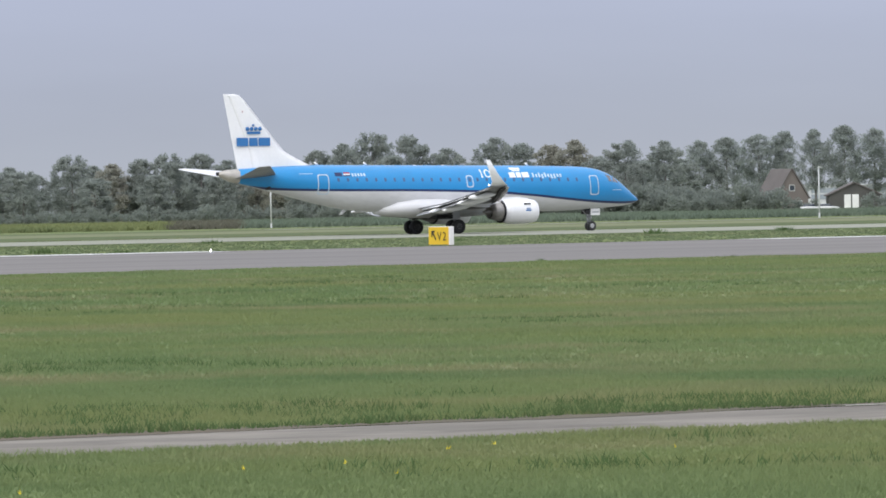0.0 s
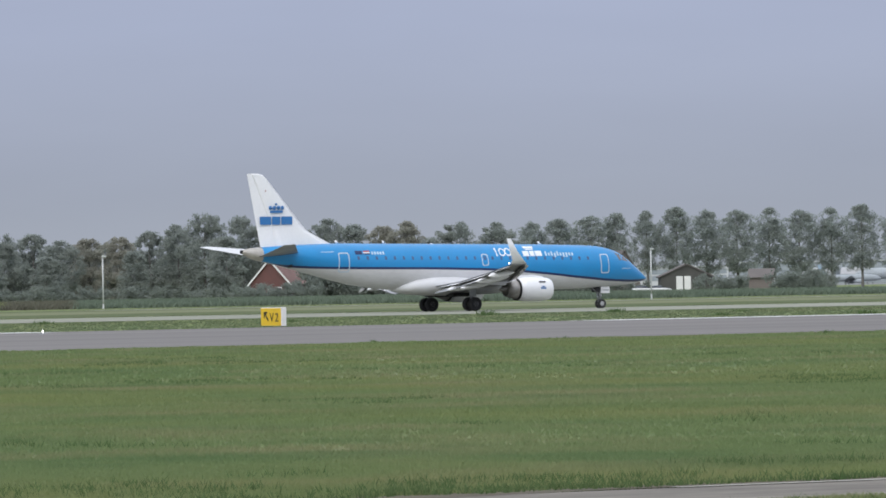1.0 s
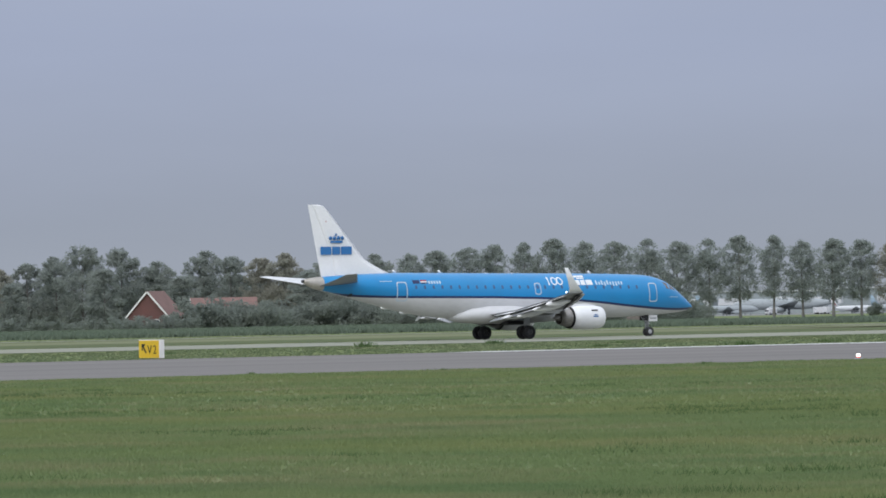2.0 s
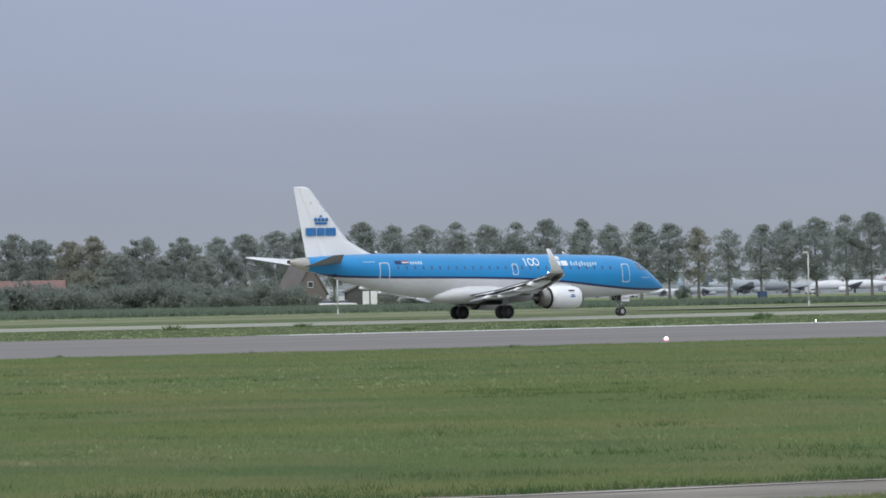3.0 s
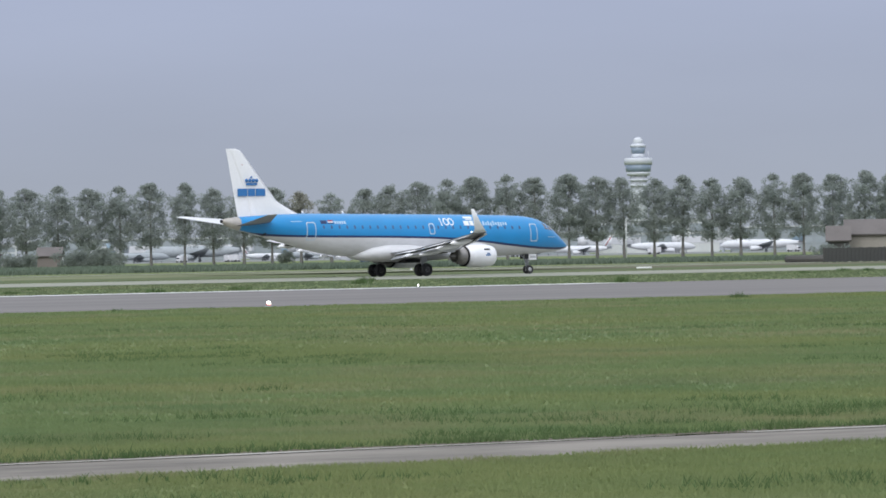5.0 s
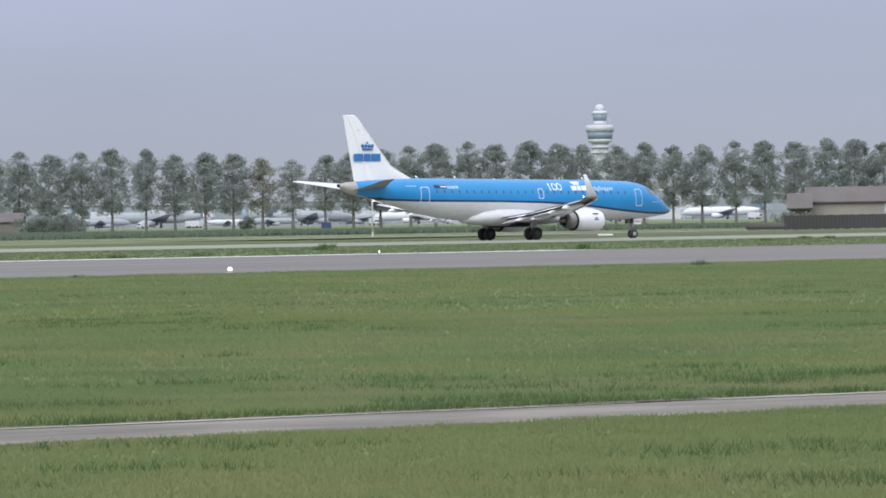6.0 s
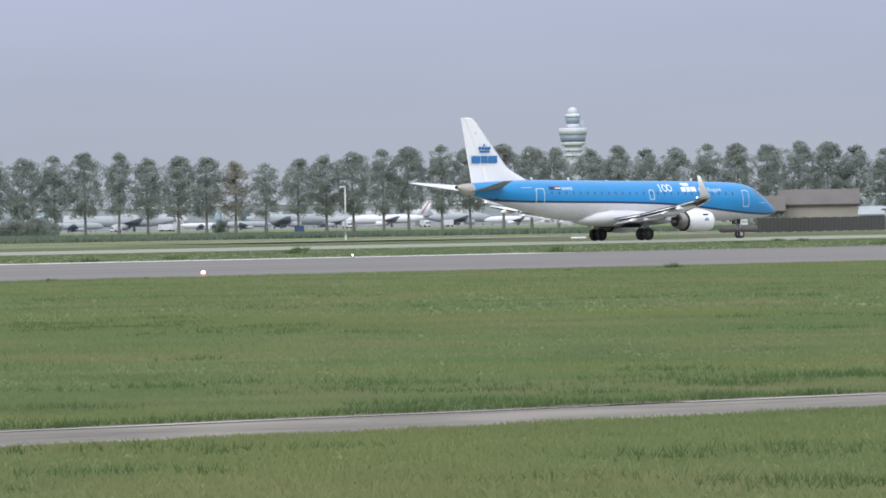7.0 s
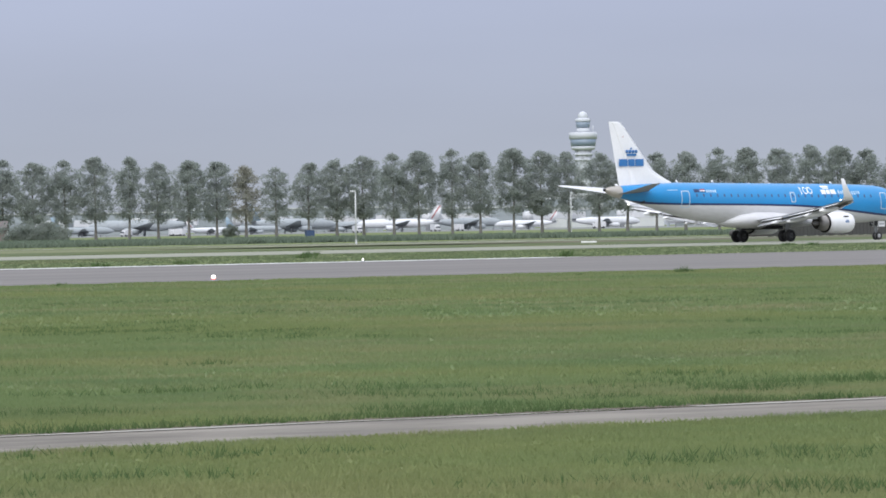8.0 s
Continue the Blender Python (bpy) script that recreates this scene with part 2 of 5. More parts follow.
M = {
    "blue": material("blue_paint", (0.009, 0.232, 0.535), (0.012, 0.205, 0.47), 0.32, 0.5, 6, coat=0.35),
    "navy": material("navy_paint", (0.008, 0.022, 0.10), rough=0.35, coat=0.2),
    "white": material("white_paint", (0.80, 0.80, 0.81), (0.72, 0.72, 0.74), 0.34, 0.35, 5, coat=0.25),
    "belly": material("belly_paint", (0.64, 0.64, 0.655), (0.50, 0.50, 0.51), 0.5, 0.4, 4, squash=(0.35, 1, 1)),
    "decal": material("white_decal", (0.80, 0.82, 0.84), rough=0.4),
    "outline": material("door_outline", (0.50, 0.60, 0.70), rough=0.45),
    "logo": material("logo_blue", (0.035, 0.16, 0.40), (0.03, 0.14, 0.36), 0.4),
    "tailgrey": material("tailplane_paint", (0.66, 0.66, 0.67), (0.55, 0.55, 0.56), 0.4, 0.8, 8),
    # darker grey on the lower faces of wings, flaps and tailplanes
    "under": material("underside_grey", (0.24, 0.24, 0.25), (0.17, 0.17, 0.18), 0.5, 0.8, 8),
    "darkrim": material("dark_grey_rim", (0.07, 0.07, 0.075), rough=0.6),
    "grey": material("grey_wing_paint", (0.42, 0.43, 0.45), (0.34, 0.35, 0.37), 0.45, 0.8, 8),
    "metal": material("bare_metal", (0.50, 0.47, 0.43), (0.36, 0.33, 0.29), 0.42, 1.5, 12, metal=0.6),
    "hot": material("burnt_metal", (0.38, 0.36, 0.34), (0.22, 0.21, 0.20), 0.42, 2, 15, metal=0.5),
    "chrome": material("polished_lip", (0.75, 0.76, 0.78), rough=0.22, metal=0.9),
    "black": material("black_cavity", (0.012, 0.012, 0.014), rough=0.6),
    "rubber": material("tyre_rubber", (0.025, 0.025, 0.028), (0.04, 0.04, 0.04), 0.75, 3, 30),
    "rim": material("wheel_rim", (0.55, 0.55, 0.56), rough=0.4, metal=0.3),
    # window tones include reflected sky: blue in the cabin, grey in the cockpit
    "cabin": material("sky_tinted_cabin_glass", (0.070, 0.130, 0.265), rough=0.25),
    "cockpit": material("sky_greyed_cockpit_glass", (0.22, 0.22, 0.24), rough=0.15, metal=0.6),
    "lettering": material("pale_lettering", (0.50, 0.64, 0.76), rough=0.4),
    "red": material("flag_red", (0.42, 0.03, 0.03)),
    "strut": material("gear_strut", (0.30, 0.31, 0.33), rough=0.4, metal=0.3),
    "lamp": material("lamp_glow", (0.9, 0.9, 0.85), emit=((1.0, 0.93, 0.88), 3.0)),
    "lamp_halo": material("lamp_red_halo", (0.7, 0.1, 0.06), emit=((1.0, 0.16, 0.10), 1.2)),
    "ground": material("field_grass", (0.128, 0.174, 0.070), (0.150, 0.186, 0.078), 0.95, 0.06, 1.2, bump=0.3, spec=0.1,
                       patches=(((0.208, 0.202, 0.106), 0.13, 0.47, 0.66, 0.9, 0.0), ((0.104, 0.154, 0.066), 0.16, 0.50, 0.64, 0.6, 31.0), ((0.178, 0.198, 0.074), 0.045, 0.48, 0.62, 0.6, 67.0))),
    "blades": material("grass_blades", (0.183, 0.245, 0.108), (0.210, 0.259, 0.120), 0.7, 0.06, 0.9, island=0.05, spec=0.10, thin=0.5,
                       patches=(((0.275, 0.266, 0.150), 0.13, 0.47, 0.66, 0.9, 0.0), ((0.142, 0.208, 0.096), 0.16, 0.50, 0.64, 0.65, 31.0), ((0.238, 0.264, 0.108), 0.045, 0.48, 0.62, 0.6, 67.0))),
    "vergeblades": material("verge_grass_blades", (0.146, 0.192, 0.104), (0.168, 0.204, 0.112), 0.8, 0.05, 0.5, island=0.05, spec=0.1, thin=0.5,
                            patches=(((0.200, 0.204, 0.122), 0.03, 0.50, 0.66, 0.6, 0.0),)),
    "verge": material("rough_verge_grass", (0.085, 0.115, 0.050), (0.118, 0.134, 0.066), 0.95, 0.05, 0.7, spec=0.1),
    "drygrass": material("dry_grass", (0.185, 0.190, 0.110), (0.135, 0.155, 0.085), 0.95, 0.05, 0.6, squash=(0.15, 1, 1), spec=0.1),
    "crop": material("crop_leaves", (0.150, 0.192, 0.146), (0.170, 0.206, 0.152), 0.9, 0.02, 0.3, island=0.05, spec=0.15, thin=0.5),
    "rape": material("flowering_crop", (0.235, 0.250, 0.110), (0.185, 0.220, 0.105), 0.9, 0.03, 0.4, island=0.06, spec=0.15, thin=0.5),
    "stubble": material("withered_crop", (0.155, 0.142, 0.112), (0.140, 0.145, 0.108), 0.9, 0.03, 0.4, island=0.06, spec=0.15, thin=0.5),
    "weed": material("weeds", (0.088, 0.148, 0.056), (0.122, 0.168, 0.070), 0.85, 1, 6, island=0.2, spec=0.15, thin=0.5),
    "asphalt": material("runway_asphalt", (0.184, 0.170, 0.160), (0.124, 0.115, 0.109), 0.88, 0.16, 1.4, squash=(0.03, 1, 1), bump=0.2, spec=0.3,
                        patches=(((0.205, 0.190, 0.178), 0.35, 0.50, 0.64, 0.7, 11.0),)),
    "concrete": material("taxiway_concrete", (0.285, 0.285, 0.235), (0.225, 0.230, 0.180), 0.9, 0.1, 2, squash=(0.1, 1, 1), spec=0.25,
                         patches=(((0.19, 0.205, 0.14), 0.12, 0.52, 0.66, 0.7, 9.0),)),
    "apron": material("apron_concrete", (0.20, 0.205, 0.205), (0.16, 0.165, 0.165), 0.9, 0.02, 0.3),
    "road": material("service_road_asphalt", (0.200, 0.180, 0.152), (0.132, 0.120, 0.102), 0.92, 0.9, 9, squash=(0.45, 1, 1), bump=0.5, spec=0.3,
                     patches=(((0.245, 0.222, 0.190), 0.5, 0.48, 0.62, 0.8, 5.0), ((0.098, 0.088, 0.074), 0.8, 0.56, 0.68, 0.7, 23.0))),
    "edge": material("pale_road_edge", (0.42, 0.40, 0.36), (0.30, 0.29, 0.25), 0.9, 2, 9),
    "paint": material("marking_paint", (0.80, 0.80, 0.78), (0.64, 0.64, 0.62), 0.7, 0.3, 2),
    "soil": material("bare_soil", (0.11, 0.085, 0.055), (0.075, 0.070, 0.040), 0.95, 0.2, 2),
    "sand": material("pale_sand", (0.34, 0.32, 0.27), (0.24, 0.23, 0.18), 0.95, 0.2, 2),
    "yellow": material("sign_yellow", (0.72, 0.47, 0.02), (0.64, 0.41, 0.02), 0.5, 1, 8),
    "signwhite": material("sign_case_white", (0.78, 0.77, 0.74), (0.62, 0.62, 0.58), 0.5, 1, 8),
    "ink": material("sign_black", (0.015, 0.015, 0.012), rough=0.5),
    "bark": material("bark", (0.18, 0.17, 0.16), (0.13, 0.125, 0.115), 0.95, 1, 10),
    # far foliage: base tones lifted and greyed to carry the distance haze
    "leaf": material("hazed_poplar_leaves", (0.318, 0.354, 0.332), (0.346, 0.374, 0.342), 0.75, 0.25, 2, island=0.06, spec=0.15, thin=0.6),
    "leaf2": material("hazed_broad_leaves", (0.305, 0.338, 0.314), (0.335, 0.358, 0.322), 0.75, 0.2, 2, island=0.06, spec=0.15, thin=0.6),
    "shrubleaf": material("hazed_shrub_leaves", (0.225, 0.256, 0.230), (0.255, 0.278, 0.240), 0.75, 0.2, 2, island=0.06, spec=0.15, thin=0.6),
    "leaf3": material("hazed_pale_leaves", (0.372, 0.362, 0.312), (0.340, 0.344, 0.294), 0.75, 0.2, 2, island=0.06, spec=0.15, thin=0.6),
    "brick": material("red_brick", (0.14, 0.062, 0.055), (0.105, 0.055, 0.05), 0.9, 0.6, 9),
    "tile": material("red_roof_tile", (0.21, 0.125, 0.11), (0.16, 0.10, 0.09), 0.85, 0.5, 6),
    "trim": material("white_trim", (0.75, 0.75, 0.73), rough=0.6),
    "darkwall": material("dark_timber", (0.055, 0.055, 0.052), (0.085, 0.082, 0.075), 0.9, 0.5, 6),
    "greyroof": material("grey_sheet_roof", (0.150, 0.136, 0.130), (0.115, 0.105, 0.10), 0.85, 0.3, 4, spec=0.2),
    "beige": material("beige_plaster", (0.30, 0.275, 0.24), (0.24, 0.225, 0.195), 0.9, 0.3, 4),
    "wall": material("pale_render", (0.38, 0.39, 0.38), (0.31, 0.32, 0.31), 0.9, 0.3, 4),
    "brownwall": material("brown_brick", (0.175, 0.150, 0.138), (0.145, 0.126, 0.116), 0.9, 0.4, 6),
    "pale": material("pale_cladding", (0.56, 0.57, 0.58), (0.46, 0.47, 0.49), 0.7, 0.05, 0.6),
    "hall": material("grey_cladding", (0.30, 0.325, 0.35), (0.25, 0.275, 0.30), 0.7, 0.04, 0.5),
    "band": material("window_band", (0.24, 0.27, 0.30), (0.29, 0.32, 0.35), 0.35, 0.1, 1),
    "pane": material("window_pane", (0.05, 0.06, 0.075), rough=0.15),
    # white dulled and blued, with distance haze mixed into the colour
    "tower": material("hazed_tower_white", (0.54, 0.56, 0.60), (0.48, 0.50, 0.54), 0.6, 0.1, 1),
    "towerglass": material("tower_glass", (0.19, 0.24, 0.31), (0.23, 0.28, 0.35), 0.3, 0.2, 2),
    "pole": material("galvanised_pole", (0.58, 0.59, 0.59), (0.48, 0.49, 0.49), 0.5, 1, 9, metal=0.1),
    "jetwhite": material("jet_white", (0.62, 0.63, 0.65), (0.54, 0.55, 0.57), 0.45, 0.1, 1),
    # red greyed for haze over the far jets; the fin beacon shares it
    "jetred": material("haze_muted_red", (0.45, 0.20, 0.20)),
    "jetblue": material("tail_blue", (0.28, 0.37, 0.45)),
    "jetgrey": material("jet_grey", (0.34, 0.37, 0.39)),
    "bin": material("blue_container", (0.04, 0.07, 0.15)),
    "carwhite": material("car_white", (0.62, 0.62, 0.63), rough=0.3, coat=0.3),
    "flower": material("yellow_flower", (0.75, 0.60, 0.03)),
}


# ---- mesh helpers ----
def mesh(name, verts, faces, mats, fmats=None, smooth=False):
    me = bpy.data.meshes.new(name)
    me.from_pydata([tuple(v) for v in verts], [], [tuple(f) for f in faces])
    for m in mats if isinstance(mats, (list, tuple)) else [mats]:
        me.materials.append(m)
    if fmats is not None:
        me.polygons.foreach_set("material_index", fmats)
    if smooth:
        me.polygons.foreach_set("use_smooth", [True] * len(me.polygons))
    me.update()
    return me


def part(name, me, parent, label="", at=None):
    ob = new(name, me)
    ob.parent = parent
    if at is not None:
        ob.matrix_basis = at
    return tagged(ob, label=label) if label else ob


def empty(name, at, label, category, group=""):
    ob = new(name)
    ob.matrix_basis = at
    return tagged(ob, label=label, category=category, group=group)


def from_bm(name, bm, mats, smooth=False):
    me = bpy.data.meshes.new(name)
    bmesh.ops.recalc_face_normals(bm, faces=bm.faces)
    bm.to_mesh(me)
    bm.free()
    for m in mats if isinstance(mats, (list, tuple)) else [mats]:
        me.materials.append(m)
    if smooth:
        me.polygons.foreach_set("use_smooth", [True] * len(me.polygons))
    return me


def block(name, mat, x0, x1, y0, y1, z0, z1, bevel=0.0):
    bm = bmesh.new()
    bmesh.ops.create_cube(bm, size=1, matrix=Matrix.Translation(((x0 + x1) / 2, (y0 + y1) / 2, (z0 + z1) / 2)) @ Matrix.Diagonal((x1 - x0, y1 - y0, z1 - z0, 1)))
    if bevel:
        bmesh.ops.bevel(bm, geom=bm.edges[:], offset=bevel, segments=2, affect="EDGES", profile=0.5)
    return from_bm(name, bm, mat)


def loft(name, rings, mats, fm=None, caps=True, smooth=True):
    """Skin rings of equal counts. fm(i, j): the material slot of the face between ring i, i+1 and point j, j+1."""
    n = len(rings[0])
    verts = [v for r in rings for v in r]
    faces, mi = [], []
    for i in range(len(rings) - 1):
        for j in range(n):
            k = (j + 1) % n
            faces.append((i * n + j, i * n + k, (i + 1) * n + k, (i + 1) * n + j))
            mi.append(fm(i, j) if fm else 0)
    if caps:
        faces.append(tuple(reversed(range(n))))
        faces.append(tuple(range((len(rings) - 1) * n, len(rings) * n)))
        mi += [fm(0, 0) if fm else 0, fm(len(rings) - 2, 0) if fm else 0]
    me = mesh(name, verts, faces, mats, mi, smooth)
    bm = bmesh.new()
    bm.from_mesh(me)
    bmesh.ops.recalc_face_normals(bm, faces=bm.faces)
    bm.to_mesh(me)
    bm.free()
    return me


def lathe(name, profile, mats, axis="z", seg=24, fm=None, caps=True, smooth=True):
    """profile: (station, radius) along the axis."""
    rings = []
    for s, r in profile:
        ring = []
        for k in range(seg):
            a = 2 * math.pi * k / seg
            p, q = r * math.cos(a), r * math.sin(a)
            ring.append((s, p, q) if axis == "x" else (p, s, q) if axis == "y" else (p, q, s))
        rings.append(ring)
    return loft(name, rings, mats, fm, caps, smooth)


def rod(name, mat, a, b, r0, r1=None, seg=8):
    a, b = Vector(a), Vector(b)
    r1 = r0 if r1 is None else r1
    q = (b - a).to_track_quat("Z", "Y")
    rings = [[c + q @ Vector((r * math.cos(2 * math.pi * k / seg), r * math.sin(2 * math.pi * k / seg), 0)) for k in range(seg)]
             for c, r in ((a, r0), (b, r1))]
    return loft(name, rings, mat)


def interp(table, x):
    """The table's value at x, rounded off over about a metre, less so towards the ends."""
    xs, ys = zip(*table)
    d = max(0.0, min(0.7 if x > 0 else 0.7 - 0.12 * x, 1.6, (x - xs[0]) * 0.5, (xs[-1] - x) * 0.35))
    return float(np.mean(np.interp(x + d * np.linspace(-1, 1, 9), xs, ys)))


# ---- ground ----
def strip(name, mat, w0, w1, z, u0=-900, u1=1800, kind="structure", label="", category="", waver=0.0, step=60.0):
    """A flat band of the field, from w0 to w1 away, with a little waver in its edges."""
    n = max(2, int((u1 - u0) / step))
    verts, faces = [], []
    for i in range(n + 1):
        u = u0 + (u1 - u0) * i / n
        d0, d1 = waver * noise.noise((u * 0.35, w0, 1)), waver * noise.noise((u * 0.35, w1, 7))
        verts += [(u, w0 + d0, z), (u, w1 + d1, z)]
        if i:
            faces.append((2 * i - 2, 2 * i, 2 * i + 1, 2 * i - 1))
    ob = new(name, mesh(name, verts, faces, mat))
    ob.matrix_basis = FIELD
    return tagged(ob, label, category, kind=kind)


def build_ground():
    bm = bmesh.new()
    bmesh.ops.create_grid(bm, x_segments=60, y_segments=60, size=6000)
    g = new("ground", from_bm("ground", bm, M["ground"]))
    tagged(g, "flat green airfield grass reaching the horizon", "grass", kind="structure")
    strip("service_road", M["road"], 42.9, 46.2, 0.02, -100, 250, label="narrow grey asphalt service road through grass", category="road", waver=0.16, step=0.8)
    cut = random.Random(12)
    u = 33.0
    while u < 80:
        n = cut.uniform(4.0, 14.0)
        strip("road_edge", M["edge"], 46.06, 46.26, 0.028, u, u + n, label="crumbled pale far edge of the service road", category="road edge", waver=0.14, step=0.3)
        u += n + cut.uniform(0.3, 1.4)
    # bare soil; its dark brown also paints the shadow under the overhanging grass
    strip("road_soil_shade", M["soil"], 46.16, 46.95, 0.024, -100, 250, label="dark bare soil with painted grass shadow beside the service road", category="soil", waver=0.4, step=0.5)
    strip("rough_ground", M["soil"], 470, 500, 0.03, 380, 700, label="rough brownish ground beyond the taxiway", category="ground", waver=5, step=7)
    strip("rough_ground", M["sand"], 520, 536, 0.03, 420, 520, label="pale sandy patch in rough grass", category="ground", waver=4, step=5)
    strip("runway", M["asphalt"], 179, 263.2, 0.03, label="wide grey asphalt runway with worn surface", category="runway", waver=0.8, step=9)
    strip("taxiway", M["concrete"], 351, 404, 0.03, label="pale concrete taxiway", category="taxiway", waver=1.0, step=12)
    strip("grass_strip", M["verge"], 420, 590, 0.02, label="lighter mown grass beyond the taxiway", category="grass", waver=3, step=20)
    strip("dry_grass", M["drygrass"], 470, 540, 0.03, -200, 420, label="paler dry grass along the field's edge", category="grass", waver=6, step=9)
    strip("perimeter_track", M["sand"], 560, 572, 0.035, 330, 900, label="pale gravel track across rough grass", category="track", waver=2, step=15)
    for a, b in ((-300, 149), (181, 232), (262, 300), (330, 700)):
        strip("runway_side_stripe", M["paint"], 258.8, 263.0, 0.045, a, b, label="worn pale side strip along the runway", category="marking", waver=0.15, step=6)


build_ground()


# ---- airliner: x forward from the main wheels, y to its left, z up from the ground ----
TOP = [(-18.5, 4.84), (-18.0, 4.98), (-16.9, 5.06), (-15, 5.17), (-12.5, 5.26), (-10.2, 5.28), (-6, 5.21), (2.3, 5.09), (8, 5.0), (11, 4.93), (13.0, 4.86),
       (13.9, 4.78), (14.6, 4.63), (15.1, 4.48), (15.96, 4.08), (16.83, 3.42), (17.7, 2.74), (18.05, 2.46), (18.22, 2.28)]
BOT = [(-18.5, 4.58), (-18.0, 4.30), (-17.3, 4.03), (-16.2, 3.88), (-14.5, 3.44), (-13, 3.10), (-11.8, 2.74), (-10.2, 2.38), (-9, 2.11), (-7.3, 1.84), (-6.2, 1.73),
       (-3, 1.66), (0, 1.61), (6, 1.55), (11, 1.53), (13.84, 1.63), (16.0, 1.76), (16.8, 1.84), (17.5, 1.95), (17.9, 2.05), (18.22, 2.20)]
HALF = [(-18.5, 0.13), (-18.0, 0.30), (-17.3, 0.44), (-16, 0.62), (-14, 0.90), (-12, 1.17), (-10, 1.38), (-8, 1.48), (-6.5, 1.505), (10.5, 1.505), (12.5, 1.46),
        (13.9, 1.35), (15, 1.18), (16, 0.95), (17, 0.64), (17.7, 0.38), (18.05, 0.2), (18.22, 0.05)]
EDGE = [(-18.5, 4.2), (-17.4, 4.02), (-16.2, 3.83), (-15, 3.68), (-12.5, 3.54), (-10, 3.48), (-7.3, 3.44), (-1.7, 3.35), (2.84, 3.22), (5.7, 3.05), (8.6, 2.79), (10.6, 2.57), (12.65, 2.38),
        (14, 2.27), (15.6, 2.19), (16.8, 2.16), (18.22, 2.23)]


def hull(x):
    t, b = interp(TOP, x), interp(BOT, x)
    return (t + b) / 2, (t - b) / 2, interp(HALF, x)


def skin(x, z, side, out=0.0):
    """The point of the fuselage's skin at station x and height z, lifted outwards."""
    c, hz, hy = hull(x)
    s = max(-0.995, min(0.995, (z - c) / hz))
    y = hy * math.sqrt(1 - s * s)
    n = Vector((0, y / hy ** 2, (z - c) / hz ** 2)).normalized() * out
    return Vector((x, side * (y + n.y), z + n.z))


def fuselage_mesh():
    xs = sorted(set([-18.5, -18.3, -18.0, -17.6, -17.2, -16.88, -16.86] + [round(-16.4 + 0.4 * k, 2) for k in range(80)] + [15.5, 15.8, 16.1, 16.4, 16.7, 17.0, 17.3, 17.6, 17.85, 18.05, 18.15, 18.22]))
    xs = [x for x in xs if x < 15.3 or x in (15.5, 15.8, 16.1, 16.4, 16.7, 17.0, 17.3, 17.6, 17.85, 18.05, 18.15, 18.22)]
    rings = []
    up, band, low = 18, 1, 16
    for x in xs:
        c, hz, hy = hull(x)
        z1 = max(-0.97, min(0.97, (interp(EDGE, x) - c) / hz))
        z2 = max(-0.985, z1 - 0.17 / hz)
        a1, a2 = math.asin(z1), math.asin(z2)
        angles = [a1 + (math.pi - 2 * a1) * k / up for k in range(up + 1)]
        angles += [math.pi - a2 + (2 * a2 + math.pi) * k / low for k in range(low + 1)]
        rings.append([(x, hy * math.cos(a), c + hz * math.sin(a)) for a in angles])

    def fm(i, j):
        if xs[i] < -16.87:
            return 3
        return 0 if j < up else 1 if j in (up, up + low + 1) else 2
    return loft("fuselage", rings, [M["blue"], M["navy"], M["belly"], M["metal"]], fm)


def decal(name, outline, side, mat, out=0.012, hole=None):
    """A thin painted patch that follows the skin. outline: (x, z) points; with hole, the ring between the two."""
    bm = bmesh.new()
    n = len(outline)
    if hole:
        a = [bm.verts.new(skin(x, z, side, out)) for x, z in outline]
        b = [bm.verts.new(skin(x, z, side, out)) for x, z in hole]
        for k in range(n):
            bm.faces.new((a[k], a[(k + 1) % n], b[(k + 1) % n], b[k]))
    else:
        cx, cz = sum(p[0] for p in outline) / n, sum(p[1] for p in outline) / n
        rings = []
        for f in (1.0, 0.66, 0.33):
            rings.append([bm.verts.new(skin(cx + (x - cx) * f, cz + (z - cz) * f, side, out)) for x, z in outline])
        c = bm.verts.new(skin(cx, cz, side, out))
        for r in range(2):
            for k in range(n):
                bm.faces.new((rings[r][k], rings[r][(k + 1) % n], rings[r + 1][(k + 1) % n], rings[r + 1][k]))
        for k in range(n):
            bm.faces.new((rings[2][k], rings[2][(k + 1) % n], c))
    return from_bm(name, bm, mat, smooth=True)


def rounded(x0, x1, z0, z1, r, seg=4):
    pts = []
    for cx, cz, a0 in ((x1 - r, z1 - r, 0), (x0 + r, z1 - r, 90), (x0 + r, z0 + r, 180), (x1 - r, z0 + r, 270)):
        pts += [(cx + r * math.cos(radians(a0 + 90 * k / seg)), cz + r * math.sin(radians(a0 + 90 * k / seg))) for k in range(seg + 1)]
    out = []
    for k, (a, b) in enumerate(pts):
        c, d = pts[(k + 1) % len(pts)]
        m = 6 if k % (seg + 1) == seg else 1
        out += [(a + (c - a) * i / m, b + (d - b) * i / m) for i in range(m)]
    return out


def bar(x0, x1, z0, z1, slant=0.0, n=5):
    """A bar's outline with points along its long sides, so that it can bend with the skin."""
    lo = [(x0 + (x1 - x0) * k / n, z0) for k in range(n + 1)]
    hi = [(x0 + slant + (x1 - x0) * k / n, z1) for k in range(n, -1, -1)]
    return lo + hi


def disc(cx, cz, r, n=16):
    return [(cx + r * math.cos(2 * math.pi * k / n), cz + r * math.sin(2 * math.pi * k / n)) for k in range(n)]


